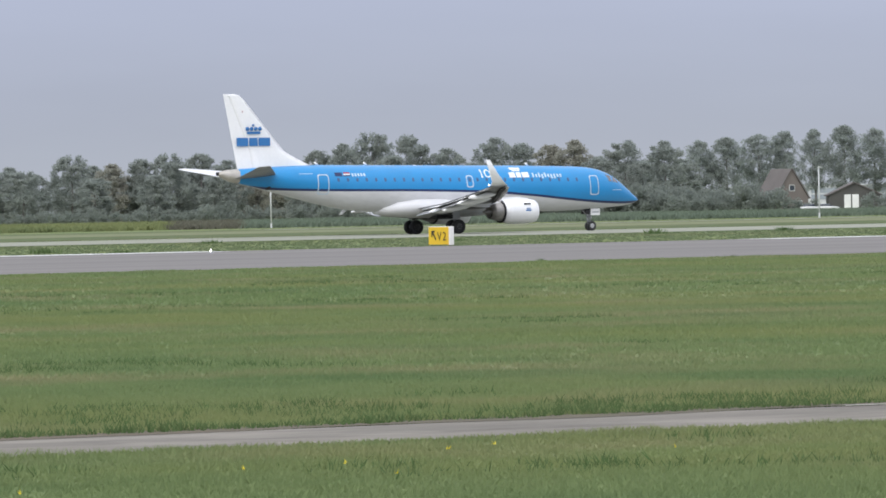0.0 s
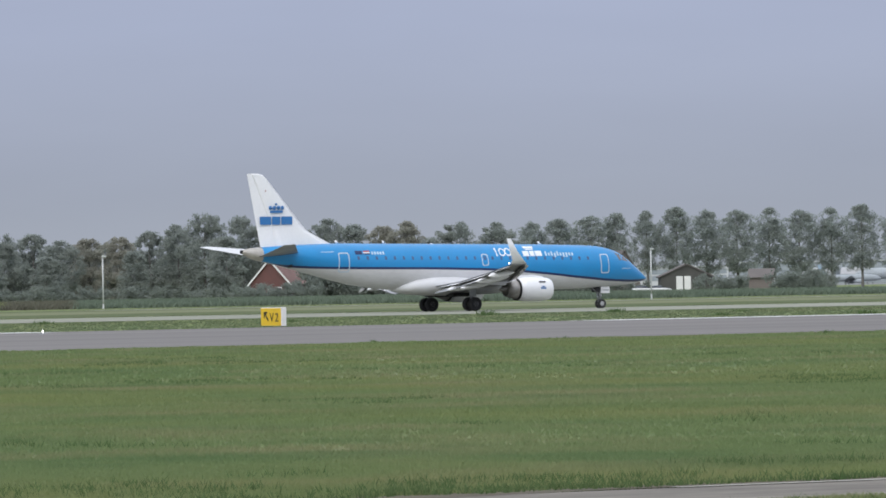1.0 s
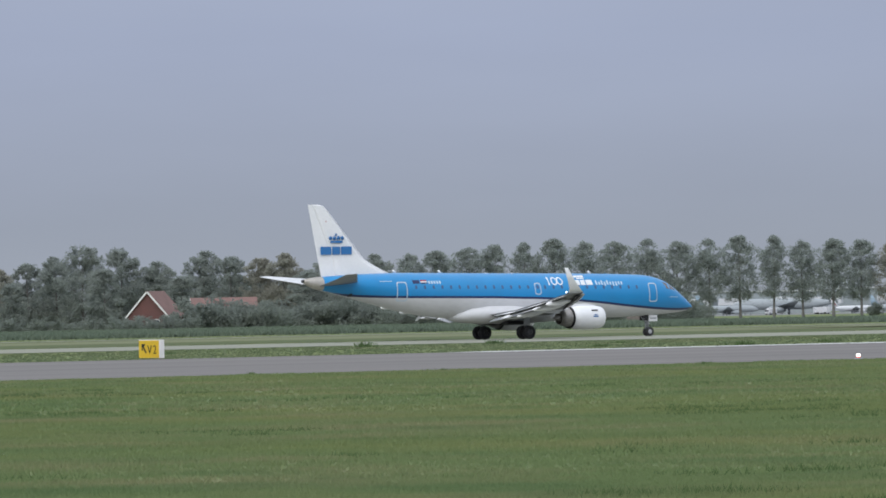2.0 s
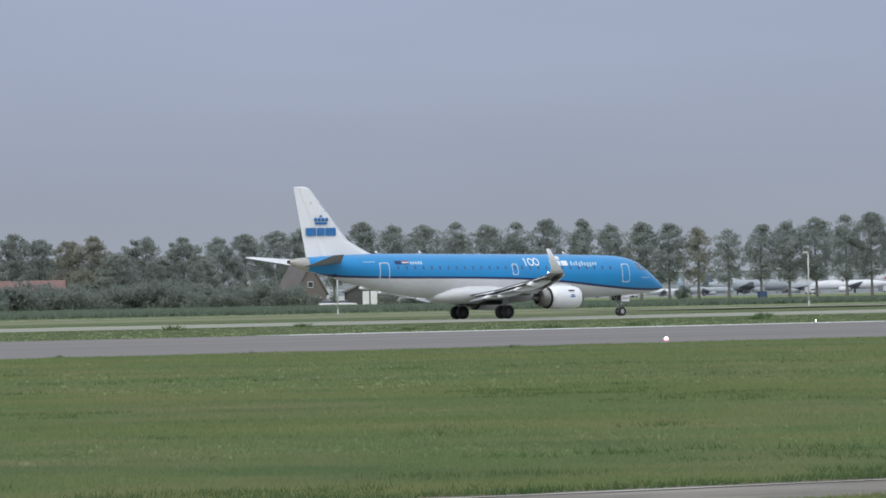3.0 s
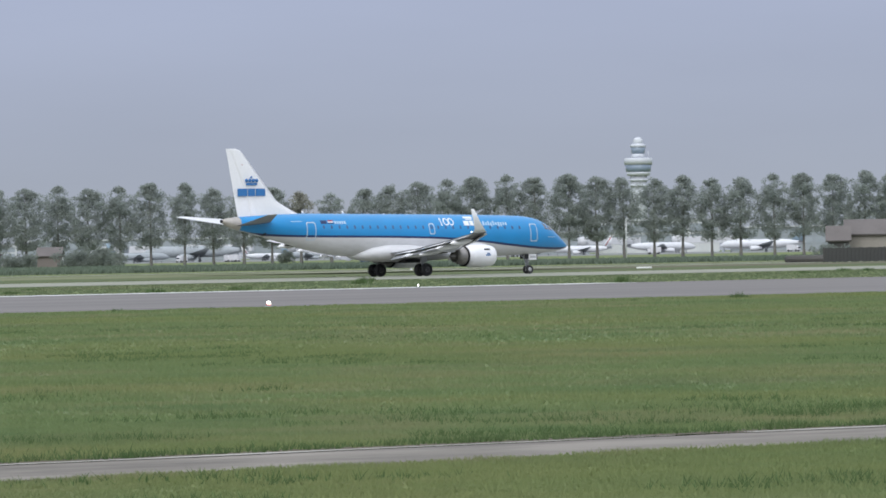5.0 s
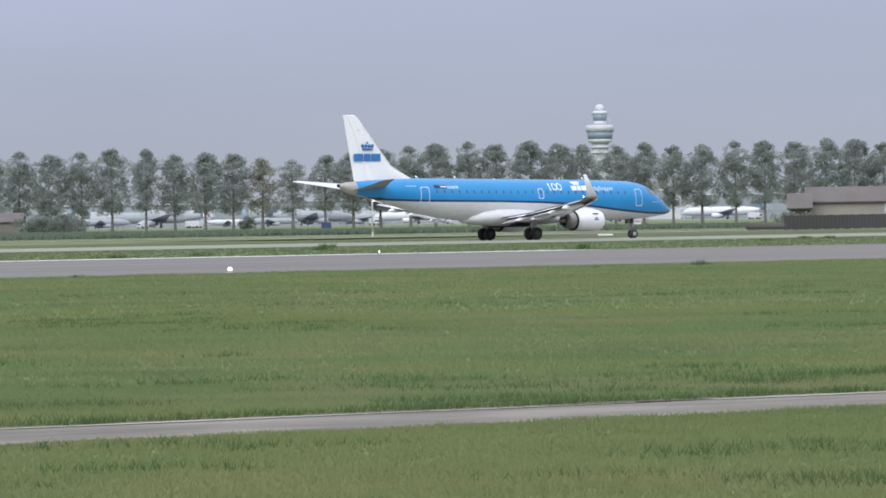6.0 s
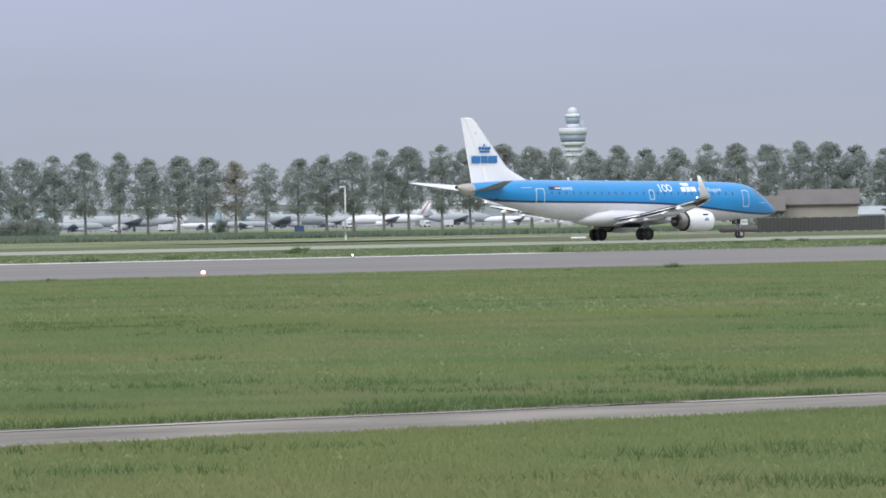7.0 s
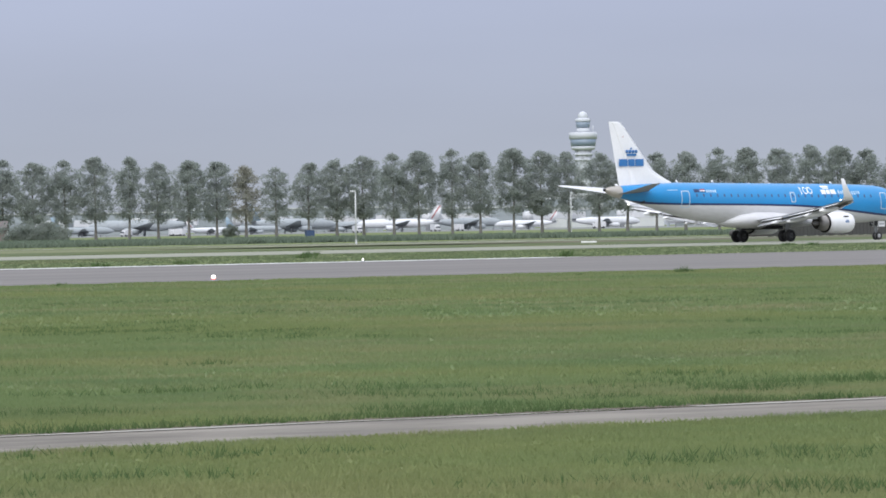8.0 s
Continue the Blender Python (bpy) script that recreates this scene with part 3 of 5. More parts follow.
def blade(name, sections, mat, thick=0.10, n=9, fm=None):
    """A wing-like body. sections: (leading edge, trailing edge) points, from root to tip; the thickness lies across both."""
    rings = []
    le0, te0 = Vector(sections[0][0]), Vector(sections[0][1])
    le1 = Vector(sections[-1][0])
    up = (te0 - le0).cross(le1 - le0).normalized()
    if up.z < 0:
        up = -up
    for le, te in sections:
        le, te = Vector(le), Vector(te)
        chord = te - le
        ring = []
        ts = [(1 - math.cos(math.pi * k / n)) / 2 for k in range(n + 1)]
        def half(s):
            return thick * chord.length * 2.6 * (0.2969 * math.sqrt(s) - 0.126 * s - 0.3516 * s * s + 0.2843 * s ** 3 - 0.1036 * s ** 4) * 0.98 + 0.012 * s
        ring += [le + chord * s + up * half(s) for s in ts]
        ring += [le + chord * s - up * half(s) for s in ts[-2:0:-1]]
        rings.append(ring)
    return loft(name, rings, mat, fm)


def wheel(name, parent, x, y, z, r, w, rim=None):
    """A wheel that turns on its axle: a rounded tyre round a dished rim."""
    hub = part(name, lathe("rim", [(-w * 0.36, r * 0.10), (-w * 0.40, r * 0.30), (-w * 0.30, r * 0.52), (w * 0.30, r * 0.52), (w * 0.40, r * 0.30), (w * 0.36, r * 0.10)], rim or M["rim"], "y"), parent,
               at=pose(x, y, z))
    prof = [(-w * 0.34, r * 0.50), (-w * 0.5, r * 0.68), (-w * 0.5, r * 0.84), (-w * 0.38, r * 0.96), (-w * 0.15, r), (w * 0.15, r), (w * 0.38, r * 0.96), (w * 0.5, r * 0.84), (w * 0.5, r * 0.68), (w * 0.34, r * 0.50)]
    part("tyre", lathe("tyre", prof, M["rubber"], "y", 32, caps=False), hub, "black rubber tyre")
    for k in range(6):
        a = k * math.pi / 3
        part("bolt", rod("bolt", M["hot"], (r * 0.34 * math.cos(a), -w * 0.43, r * 0.34 * math.sin(a)), (r * 0.34 * math.cos(a), w * 0.43, r * 0.34 * math.sin(a)), r * 0.05, seg=6), hub)
    return hub


def build_engine(plane, s):
    y, z = s * 4.75, 1.57
    at = pose(-0.22, y, z)
    cowl = part("engine_cowl", lathe("engine_cowl", [(3.05, 0.70), (3.08, 0.80), (3.6, 0.90), (4.4, 0.925), (5.2, 0.92), (5.7, 0.87), (5.98, 0.80), (6.06, 0.72), (6.0, 0.66), (5.7, 0.64), (5.2, 0.66)],
                                            [M["white"], M["chrome"]], "x", 40, fm=lambda i, j: 1 if 6 <= i <= 8 else 0, caps=False), plane, "white rounded engine cowl", at)
    part("inner_duct", lathe("inner_duct", [(3.06, 0.70), (3.5, 0.55), (5.19, 0.66)], M["black"], "x", 32, caps=False), cowl)
    part("cowl_gap", lathe("cowl_gap", [(2.98, 0.70), (2.98, 0.835), (3.09, 0.85), (3.09, 0.70)], M["black"], "x", 32, caps=False), cowl, "black rear edge of the cowl")
    part("fan", lathe("fan", [(5.15, 0.655), (5.16, 0.18), (5.5, 0.04)], M["hot"], "x", 32), cowl)
    part("core_nozzle", lathe("core_nozzle", [(3.5, 0.72), (3.05, 0.73), (2.55, 0.66), (2.05, 0.50), (2.1, 0.44), (2.6, 0.42)], M["hot"], "x", 32, caps=False), cowl, "dull metal nozzle")
    part("exhaust_cone", lathe("exhaust_cone", [(2.8, 0.34), (2.2, 0.28), (1.75, 0.14), (1.5, 0.03)], M["hot"], "x", 24), cowl)
    part("cowl_logo", block("cowl_logo", M["logo"], 4.72, 5.20, s * 0.915 - 0.015, s * 0.915 + 0.015, 0.02, 0.12), cowl)
    part("cowl_logo", block("cowl_logo", M["logo"], 4.82, 5.10, s * 0.935 - 0.02, s * 0.935 + 0.02, 0.17, 0.24), cowl)
    part("cowl_vent", block("cowl_vent", M["black"], 4.66, 5.22, s * 0.78 - 0.05, s * 0.78 + 0.05, 0.50, 0.60, 0.02), cowl)
    rings = []
    for x, zl, zh, t in ((5.3, 2.42, 2.52, 0.04), (4.4, 2.2, 2.66, 0.16), (3.0, 2.0, 2.62, 0.20), (1.6, 1.9, 2.45, 0.17), (0.2, 2.0, 2.3, 0.06)):
        rings.append([(x, y - t, zl), (x, y + t, zl), (x, y + t * 0.8, zh), (x, y - t * 0.8, zh)])
    part("pylon", loft("pylon", rings, M["white"], smooth=False), plane)


def build_wing(plane, s):
    secs = [((4.3, s * 0.9, 1.92), (-2.6, s * 0.9, 1.90)), ((3.7, s * 2.0, 2.0), (-2.5, s * 2.0, 1.93)), ((2.25, s * 5.0, 2.33), (-2.35, s * 5.0, 2.24)),
            ((0.0, s * 9.6, 2.92), (-2.95, s * 9.6, 2.84)), ((-1.9, s * 13.2, 3.44), (-3.45, s * 13.2, 3.37)), ((-2.1, s * 13.55, 3.52), (-3.5, s * 13.55, 3.46))]
    w = part("wing", blade("wing", secs, [M["grey"], M["under"]], 0.105, fm=lambda i, j: 0 if j < 9 else 1), plane, "light grey swept wing")
    wl = [((-2.12, s * 13.5, 3.5), (-3.5, s * 13.5, 3.46)), ((-2.62, s * 13.85, 3.78), (-3.6, s * 13.85, 3.75)), ((-3.3, s * 14.12, 4.4), (-3.95, s * 14.1, 4.4)), ((-4.08, s * 14.36, 5.33), (-4.42, s * 14.36, 5.34))]
    part("winglet", blade("winglet", wl, M["white"], 0.08), plane, "upturned pale wingtip")
    part("nav_light", lathe("nav_light", [(-0.06, 0.02), (-0.03, 0.045), (0.03, 0.045), (0.06, 0.02)], M["lamp"], "x", 10), plane, at=pose(-3.62, s * 13.45, 3.52))
    le = lambda q: float(np.interp(q, [2, 5, 9.6, 13.2], [3.7, 2.25, 0.0, -1.9]))
    te = lambda q: float(np.interp(q, [2, 5, 9.6, 13.2], [-2.5, -2.35, -2.95, -3.45]))
    zl = lambda q: float(np.interp(q, [2, 5, 9.6, 13.2], [1.93, 2.24, 2.84, 3.37]))
    two = lambda i, j: 0 if j < 9 else 1
    for a, b in ((2.6, 4.9), (5.1, 9.5), (9.7, 12.9)):
        lip = [((te(q) + 0.5, s * q, zl(q) + 0.06), (te(q) - 0.35, s * q, zl(q) - 0.20)) for q in (a, b)]
        part("spoiler" if a < 9 else "aileron", blade("spoiler", lip, M["white"], 0.06, 9), plane, "white trailing edge of the upper wing skin")
        # solid black strip that paints the shadow between wing and flap
        gap = [((te(q) + 0.3, s * q, zl(q) - 0.20), (te(q) - 0.25, s * q, zl(q) - 0.30)) for q in (a, b)]
        part("flap_cove", blade("flap_cove", gap, M["black"], 0.09, 5), plane, "black strip for the shaded gap ahead of the flap")
        if a < 9:
            flap = [((te(q) + 0.05, s * q, zl(q) - 0.30), (te(q) - c, s * q, zl(q) - d)) for q, c, d in (((a, 0.80, 0.66), (b, 0.62, 0.58)) if a < 5 else ((a, 0.60, 0.56), (b, 0.50, 0.50)))]
            vane = [((te(q) + 0.02, s * q, zl(q) - 0.26), (te(q) - 0.40, s * q, zl(q) - 0.46)) for q in (a, b)]
            part("flap_vane", blade("flap_vane", vane, M["tailgrey"], 0.05, 5), plane, "narrow pale vane ahead of the flap")
            part("flap", blade("flap", flap, [M["grey"], M["under"]], 0.09, 9, two), plane, "lowered light grey flap")
    # likewise a black strip, the slat gap's shadow as colour
    part("slat_gap", blade("slat_gap", [((le(6.0) - 0.1, s * 6.0, zl(6.0) - 0.10), (le(6.0) - 0.5, s * 6.0, zl(6.0) - 0.22)), ((le(13.0) - 0.05, s * 13.0, zl(13.0) - 0.06), (le(13.0) - 0.65, s * 13.0, zl(13.0) - 0.16))], M["black"], 0.06, 5), plane, "black strip for the shaded gap behind the slat")
    for a, b in ((5.6, 9.2), (9.3, 13.0)):
        zz = lambda q: float(np.interp(q, [2, 5, 9.6, 13.2], [2.0, 2.33, 2.92, 3.44]))
        part("slat", blade("slat", [((le(a) + 0.24, s * a, zz(a) - 0.12), (le(a) - 0.22, s * a, zz(a) + 0.10)), ((le(b) + 0.2, s * b, zz(b) - 0.10), (le(b) - 0.16, s * b, zz(b) + 0.07))], M["chrome"], 0.16), plane, "bright metal leading-edge slat")
    for y, z in ((4.4, 1.66), (6.5, 1.74), (9.0, 2.22), (11.15, 2.62)):
        L = 1.55 if y < 10 else 1.2
        x, zt = te(y) - 0.8, zl(y) - 0.20
        prof = [(-L, 0.03), (-L * 0.75, 0.15), (-L * 0.2, 0.26), (L * 0.3, 0.25), (L * 0.75, 0.13), (L, 0.02)]
        part("flap_fairing", lathe("flap_fairing", prof, M["white"], "x", 14), plane, "canoe-shaped flap fairing", pose(x + L, s * y, (z + zt) / 2, 0, -math.degrees(math.atan2(zt - z, 2 * L)), 0))


def build_airliner():
    plane = empty("airliner", FIELD @ pose(243.06, 392.1, 0.03), "twin-engine airliner, bright blue over white, taxiing on concrete", "airplane")
    body = part("fuselage", fuselage_mesh(), plane, "bright blue upper hull, navy line, white belly")
    rings = []
    for x, hy, z0, z1 in ((-5.3, 0.2, 1.66, 1.9), (-4.9, 0.95, 1.52, 2.2), (-3.9, 1.52, 1.34, 2.60), (-2.4, 1.78, 1.22, 2.80), (-0.4, 1.84, 1.18, 2.80), (1.8, 1.8, 1.20, 2.60), (3.6, 1.6, 1.27, 2.35), (5.2, 1.1, 1.40, 2.05), (6.2, 0.25, 1.52, 1.72)):
        rings.append([(x, hy * math.copysign(abs(math.cos(a)) ** 0.8, math.cos(a)), (z0 + z1) / 2 + (z1 - z0) / 2 * math.copysign(abs(math.sin(a)) ** 0.9, math.sin(a))) for a in np.linspace(0, 2 * math.pi, 28, endpoint=False)])
    part("belly_fairing", loft("belly_fairing", rings, M["belly"]), plane, "bulged white wing-root fairing")
    # fin and rudder
    prof = [(4.9, -16.84, -10.0), (5.25, -16.91, -10.65), (5.52, -16.97, -11.25), (5.8, -17.02, -11.85), (6.12, -17.08, -12.5), (6.36, -17.13, -12.9), (7.3, -17.31, -13.72), (8.2, -17.49, -14.5), (9.2, -17.68, -15.38), (10.1, -17.86, -16.17), (10.42, -17.92, -16.52), (10.54, -17.93, -16.95)]
    split = lambda te, le: te + (le - te) * (0.30 if le < -12.7 else 0.30 * 4.2 / (le - te))
    fin, rud = [], []
    for z, te, le in prof:
        half = 0.19 * min(1.0, (11.2 - z) / 5.2)
        sp = split(te, le)
        ts = np.linspace(0, 1, 7)
        up = [(le + (sp - le) * t, half * math.sqrt(max(0, 1 - (1 - min(1, t * 1.6)) ** 2)) * (1 - 0.25 * t), z) for t in ts]
        fin.append(up + [(x, -y, zz) for x, y, zz in reversed(up[1:])])
        hr = half * 0.72
        rud.append([(sp - 0.025, -hr, z), (sp - 0.025, hr, z), (te, 0.015, z), (te, -0.015, z)])
    part("fin", loft("fin", fin, M["white"]), plane, "tall white swept tail fin")
    part("rudder", loft("rudder", rud, M["white"], smooth=False), plane)
    part("fin_beacon", lathe("fin_beacon", [(0, 0.1), (0.1, 0.06), (0.14, 0.01)], M["jetred"], "x", 10), plane, at=pose(-16.4, 0, 9.25))
    for s in (-1, 1):
        y = s * 0.20
        for x0, x1, sl in ((-16.98, -16.02, 0.0), (-15.92, -15.22, 0.0), (-15.12, -14.16, 0.0)):
            part("fin_logo_block", block("fin_logo_block", M["logo"], x0, x1, y - 0.02, y + 0.02, 6.72, 7.33), plane)
        part("crown_band", block("crown_band", M["logo"], -16.08, -14.98, y - 0.02, y + 0.02, 7.60, 7.78), plane)
        for k in range(4):
            part("crown_dot", lathe("crown_dot", [(-0.02, 0.15), (0.02, 0.15)], M["logo"], "y", 14), plane, at=pose(-16.05 + 0.35 * k, y, 7.98))
        part("crown_dot", lathe("crown_dot", [(-0.02, 0.09), (0.02, 0.09)], M["logo"], "y", 12), plane, at=pose(-15.53, s * 0.17, 8.24))
        # tailplane
        secs = [((-13.7, s * 0.3, 4.58), (-17.3, s * 0.3, 4.32)), ((-14.2, s * 1.0, 4.68), (-17.35, s * 1.0, 4.42)), ((-17.5, s * 5.95, 5.18), (-18.5, s * 5.95, 5.12)), ((-17.75, s * 6.08, 5.20), (-18.45, s * 6.08, 5.15))]
        part("tailplane", blade("tailplane", secs, [M["tailgrey"], M["under"]], 0.10, fm=lambda i, j: 0 if j < 9 else 1), plane, "swept light grey tailplane")
        build_wing(plane, s)
        build_engine(plane, s)
        # doors, windows and markings
        for x0, x1, z0, z1 in ((-10.78, -9.86, 3.08, 4.56), (2.0, 2.6, 3.41, 4.32), (13.03, 13.86, 2.70, 4.18)):
            t = 0.075
            part("door_outline", decal("door_outline", rounded(x0, x1, z0, z1, 0.16), s, M["outline"], 0.015, rounded(x0 + t, x1 - t, z0 + t, z1 - t, 0.16)), body, "pale painted outline of a cabin door")
        for k in range(28):
            x = -9.07 + 0.805 * k
            if abs(x - 2.3) < 0.35 or x > 12.3:
                continue
            z = 4.03 - 0.0125 * x
            part("cabin_window", decal("cabin_window", rounded(x - 0.10, x + 0.10, z - 0.145, z + 0.145, 0.09, 3), s, M["cabin"], 0.008), body)
        part("exit_window", decal("exit_window", rounded(2.18, 2.42, 3.84, 4.16, 0.11, 3), s, M["cabin"], 0.008), body)
        for pts in (((14.75, 4.25), (15.30, 4.12), (15.32, 3.68), (14.98, 3.72)), ((15.38, 4.08), (15.85, 3.86), (16.08, 3.58), (15.40, 3.66))):
            part("cockpit_window", decal("cockpit_window", pts, s, M["cockpit"], 0.01), body, "cockpit glass with the sky's reflection in its grey tone")
        part("emblem_bar", decal("emblem_bar", bar(3.42, 3.55, 4.12, 4.74, 0.0, 2), s, M["decal"]), body)
        for c in (4.02, 4.56):
            part("emblem_ring", decal("emblem_ring", [(c + 0.29 * math.cos(a), 4.43 + 0.31 * math.sin(a)) for a in np.linspace(0, 2 * math.pi, 20, endpoint=False)], s, M["decal"], 0.012,
                                      [(c + 0.20 * math.cos(a), 4.43 + 0.22 * math.sin(a)) for a in np.linspace(0, 2 * math.pi, 20, endpoint=False)]), body)
        for x0, x1 in ((5.90, 6.46), (6.54, 6.96), (7.04, 7.66)):
            part("hull_logo_block", decal("hull_logo_block", bar(x0, x1, 4.10, 4.49, 0.0, 3), s, M["decal"]), body)
        part("hull_crown", decal("hull_crown", bar(6.28, 7.0, 4.57, 4.66, 0, 3), s, M["decal"]), body)
        part("hull_crown", decal("hull_crown", bar(6.16, 7.10, 4.69, 4.84, 0, 3), s, M["decal"]), body)
        for k in range(10):
            x = 7.95 + 0.272 * k
            part("name_bar", decal("name_bar", bar(x, x + 0.15, 4.10 - (0.1 if k in (3, 6, 7) else 0), 4.33 + (0.1 if k in (0, 2, 4) else 0), 0.0, 2), s, M["lettering"]), body)
        for k in range(5):
            x = -7.85 + 0.25 * k
            part("registration_bar", decal("registration_bar", bar(x, x + 0.15, 4.38, 4.60, 0, 2), s, M["lettering"]), body)
        part("flag", decal("flag", bar(-9.28, -8.66, 4.40, 4.68, 0, 2), s, M["navy"]), body)
        part("flag", decal("flag", bar(-8.55, -7.98, 4.59, 4.68, 0, 2), s, M["red"]), body)
        part("flag", decal("flag", bar(-8.55, -7.98, 4.49, 4.58, 0, 2), s, M["decal"]), body)
        part("flag", decal("flag", bar(-8.55, -7.98, 4.40, 4.48, 0, 2), s, M["navy"]), body)
        part("tail_line", decal("tail_line", bar(-12.2, -11.1, 4.60, 4.64, 0, 4), s, M["lettering"]), body)
        part("nose_line", decal("nose_line", bar(15.2, 16.2, 3.03, 3.07, 0, 4), s, M["lettering"]), body)
        part("vent", decal("vent", disc(-14.55, 3.62 if s < 0 else 3.6, 0.14), s, M["black"], 0.014), body)
    for x, hgt in ((-10.05, 0.26), (-5.85, 0.26), (8.35, 0.26), (1.0, 0.06), (-1.5, 0.08)):
        z = interp(TOP, x) - 0.03
        part("antenna", blade("antenna", [((x + 0.16, 0, z), (x - 0.2, 0, z)), ((x - 0.12, 0, z + hgt), (x - 0.26, 0, z + hgt))], M["white"], 0.12, 5), plane, "white blade antenna")
    part("tail_pipe", lathe("tail_pipe", [(-18.62, 0.09), (-18.60, 0.13), (-18.35, 0.15)], M["black"], "x", 14), plane, at=pose(0, 0, 4.72))
    part("belly_antenna", blade("belly_antenna", [((-7.6, 0, 1.85), (-8.0, 0, 1.95)), ((-8.1, 0, 1.55), (-8.3, 0, 1.56))], M["white"], 0.12, 5), plane)
    # landing gear
    wheels = []
    for s in (-1, 1):
        leg = part("main_gear", rod("main_gear", M["strut"], (0.0, s * 2.97, 0.52), (0.12, s * 2.75, 2.0), 0.13, 0.16, 12), plane, "grey main gear leg")
        part("axle", rod("axle", M["strut"], (0, s * 2.97 - 0.4, 0.52), (0, s * 2.97 + 0.4, 0.52), 0.08), leg)
        part("drag_brace", rod("drag_brace", M["strut"], (0.05, s * 2.9, 1.05), (0.9, s * 2.1, 1.75), 0.06), leg)
        part("gear_door", block("gear_door", M["grey"], -0.3, 0.3, s * 3.12 - 0.02, s * 3.12 + 0.02, 1.1, 1.8, 0.01), leg)
        part("wheel_bay", block("wheel_bay", M["black"], -0.9, 0.7, s * 1.3 - 0.5, s * 1.3 + 0.5, 1.1, 1.4, 0.05), plane)
        for d in (-0.42, 0.42):
            wheels.append((wheel("wheel", plane, 0, s * 2.97 + d, 0.53, 0.53, 0.44, M["darkrim"]), 0.53))
    leg = part("nose_gear", rod("nose_gear", M["strut"], (13.9, 0, 0.36), (13.75, 0, 1.8), 0.07, 0.10, 12), plane, "grey nose gear leg")
    part("axle", rod("axle", M["strut"], (13.9, -0.24, 0.36), (13.9, 0.24, 0.36), 0.05), leg)
    part("drag_brace", rod("drag_brace", M["strut"], (13.85, 0, 0.9), (13.1, 0, 1.65), 0.05), leg)
    part("torque_link", rod("torque_link", M["strut"], (13.7, 0, 0.5), (13.6, 0, 1.1), 0.05), leg)
    for s in (-1, 1):
        part("gear_door", block("gear_door", M["white"], 13.75, 14.55, s * 0.34 - 0.02, s * 0.34 + 0.02, 1.16, 1.66, 0.015), leg, "white nose gear door")
        part("door_marking", block("door_marking", M["grey"], 13.85, 14.45, s * 0.365 - 0.006, s * 0.365 + 0.006, 1.34, 1.47), leg)
        part("gear_door", block("gear_door", M["black"], 13.30, 13.70, s * 0.30 - 0.02, s * 0.30 + 0.02, 1.25, 1.68, 0.01), leg)
        wheels.append((wheel("wheel", plane, 13.9, s * 0.2, 0.36, 0.36, 0.2), 0.36))
    part("taxi_light", lathe("taxi_light", [(0, 0.09), (0.06, 0.1), (0.1, 0.08)], M["rim"], "x", 12), leg, at=pose(13.9, 0, 1.0))
    return plane, wheels


AIRLINER, WHEELS = build_airliner()
TRACK = [(0, 0.0), (0.5, 8.1), (1, 16.4), (1.2, 19.7), (2.3, 37.6), (2.5, 40.9), (3, 49.1), (3.5, 57.2), (4, 65.33), (4.5, 73.4), (4.7, 76.6),
         (5.8, 94.4), (6, 97.6), (6.5, 105.45), (7, 113.3), (7.5, 121.05), (8, 128.8)]


def motions():
    """The airliner rolls along the taxiway, its wheels turning."""
    walk(AIRLINER, [(t, FIELD @ pose(243.06 + s, 392.1, 0.03)) for t, s in TRACK])
    for ob, r in WHEELS:
        p = ob.matrix_basis.translation.copy()
        per = min(84.0, math.degrees(128.8 / 8.0 / r) / FPS)
        walk(ob, [(f / FPS, pose(*p, 0, per * f, 0)) for f in range(0, 8 * FPS + 1)])


# ---- trees ----
def leaves(name, centres, sizes, count, leaf, mat, rng, flat=0.8):
    """Clumps of small three-cornered leaves round the given centres, joined into one crown."""
    c = np.repeat(np.array(centres), count, axis=0)
    r = np.repeat(np.array(sizes), count)
    n = len(c)
    d = rng.normal(size=(n, 3))
    d /= np.linalg.norm(d, axis=1)[:, None]
    p = c + d * (r * rng.uniform(0.0, 1.0, n) ** 0.42)[:, None] * np.array((1, 1, flat))
    a = rng.normal(size=(n, 3))
    a /= np.linalg.norm(a, axis=1)[:, None]
    b = np.cross(a, rng.normal(size=(n, 3)))
    b /= np.linalg.norm(b, axis=1)[:, None]
    s = (leaf * rng.uniform(0.6, 1.35, n))[:, None]
    v = np.stack([p - a * s, p + a * s * 0.5 + b * s * 0.87, p + a * s * 0.5 - b * s * 0.87], axis=1).reshape(-1, 3)
    me = bpy.data.meshes.new(name)
    me.from_pydata(v.tolist(), [], np.arange(3 * n).reshape(-1, 3).tolist())
    me.materials.append(mat)
    return me


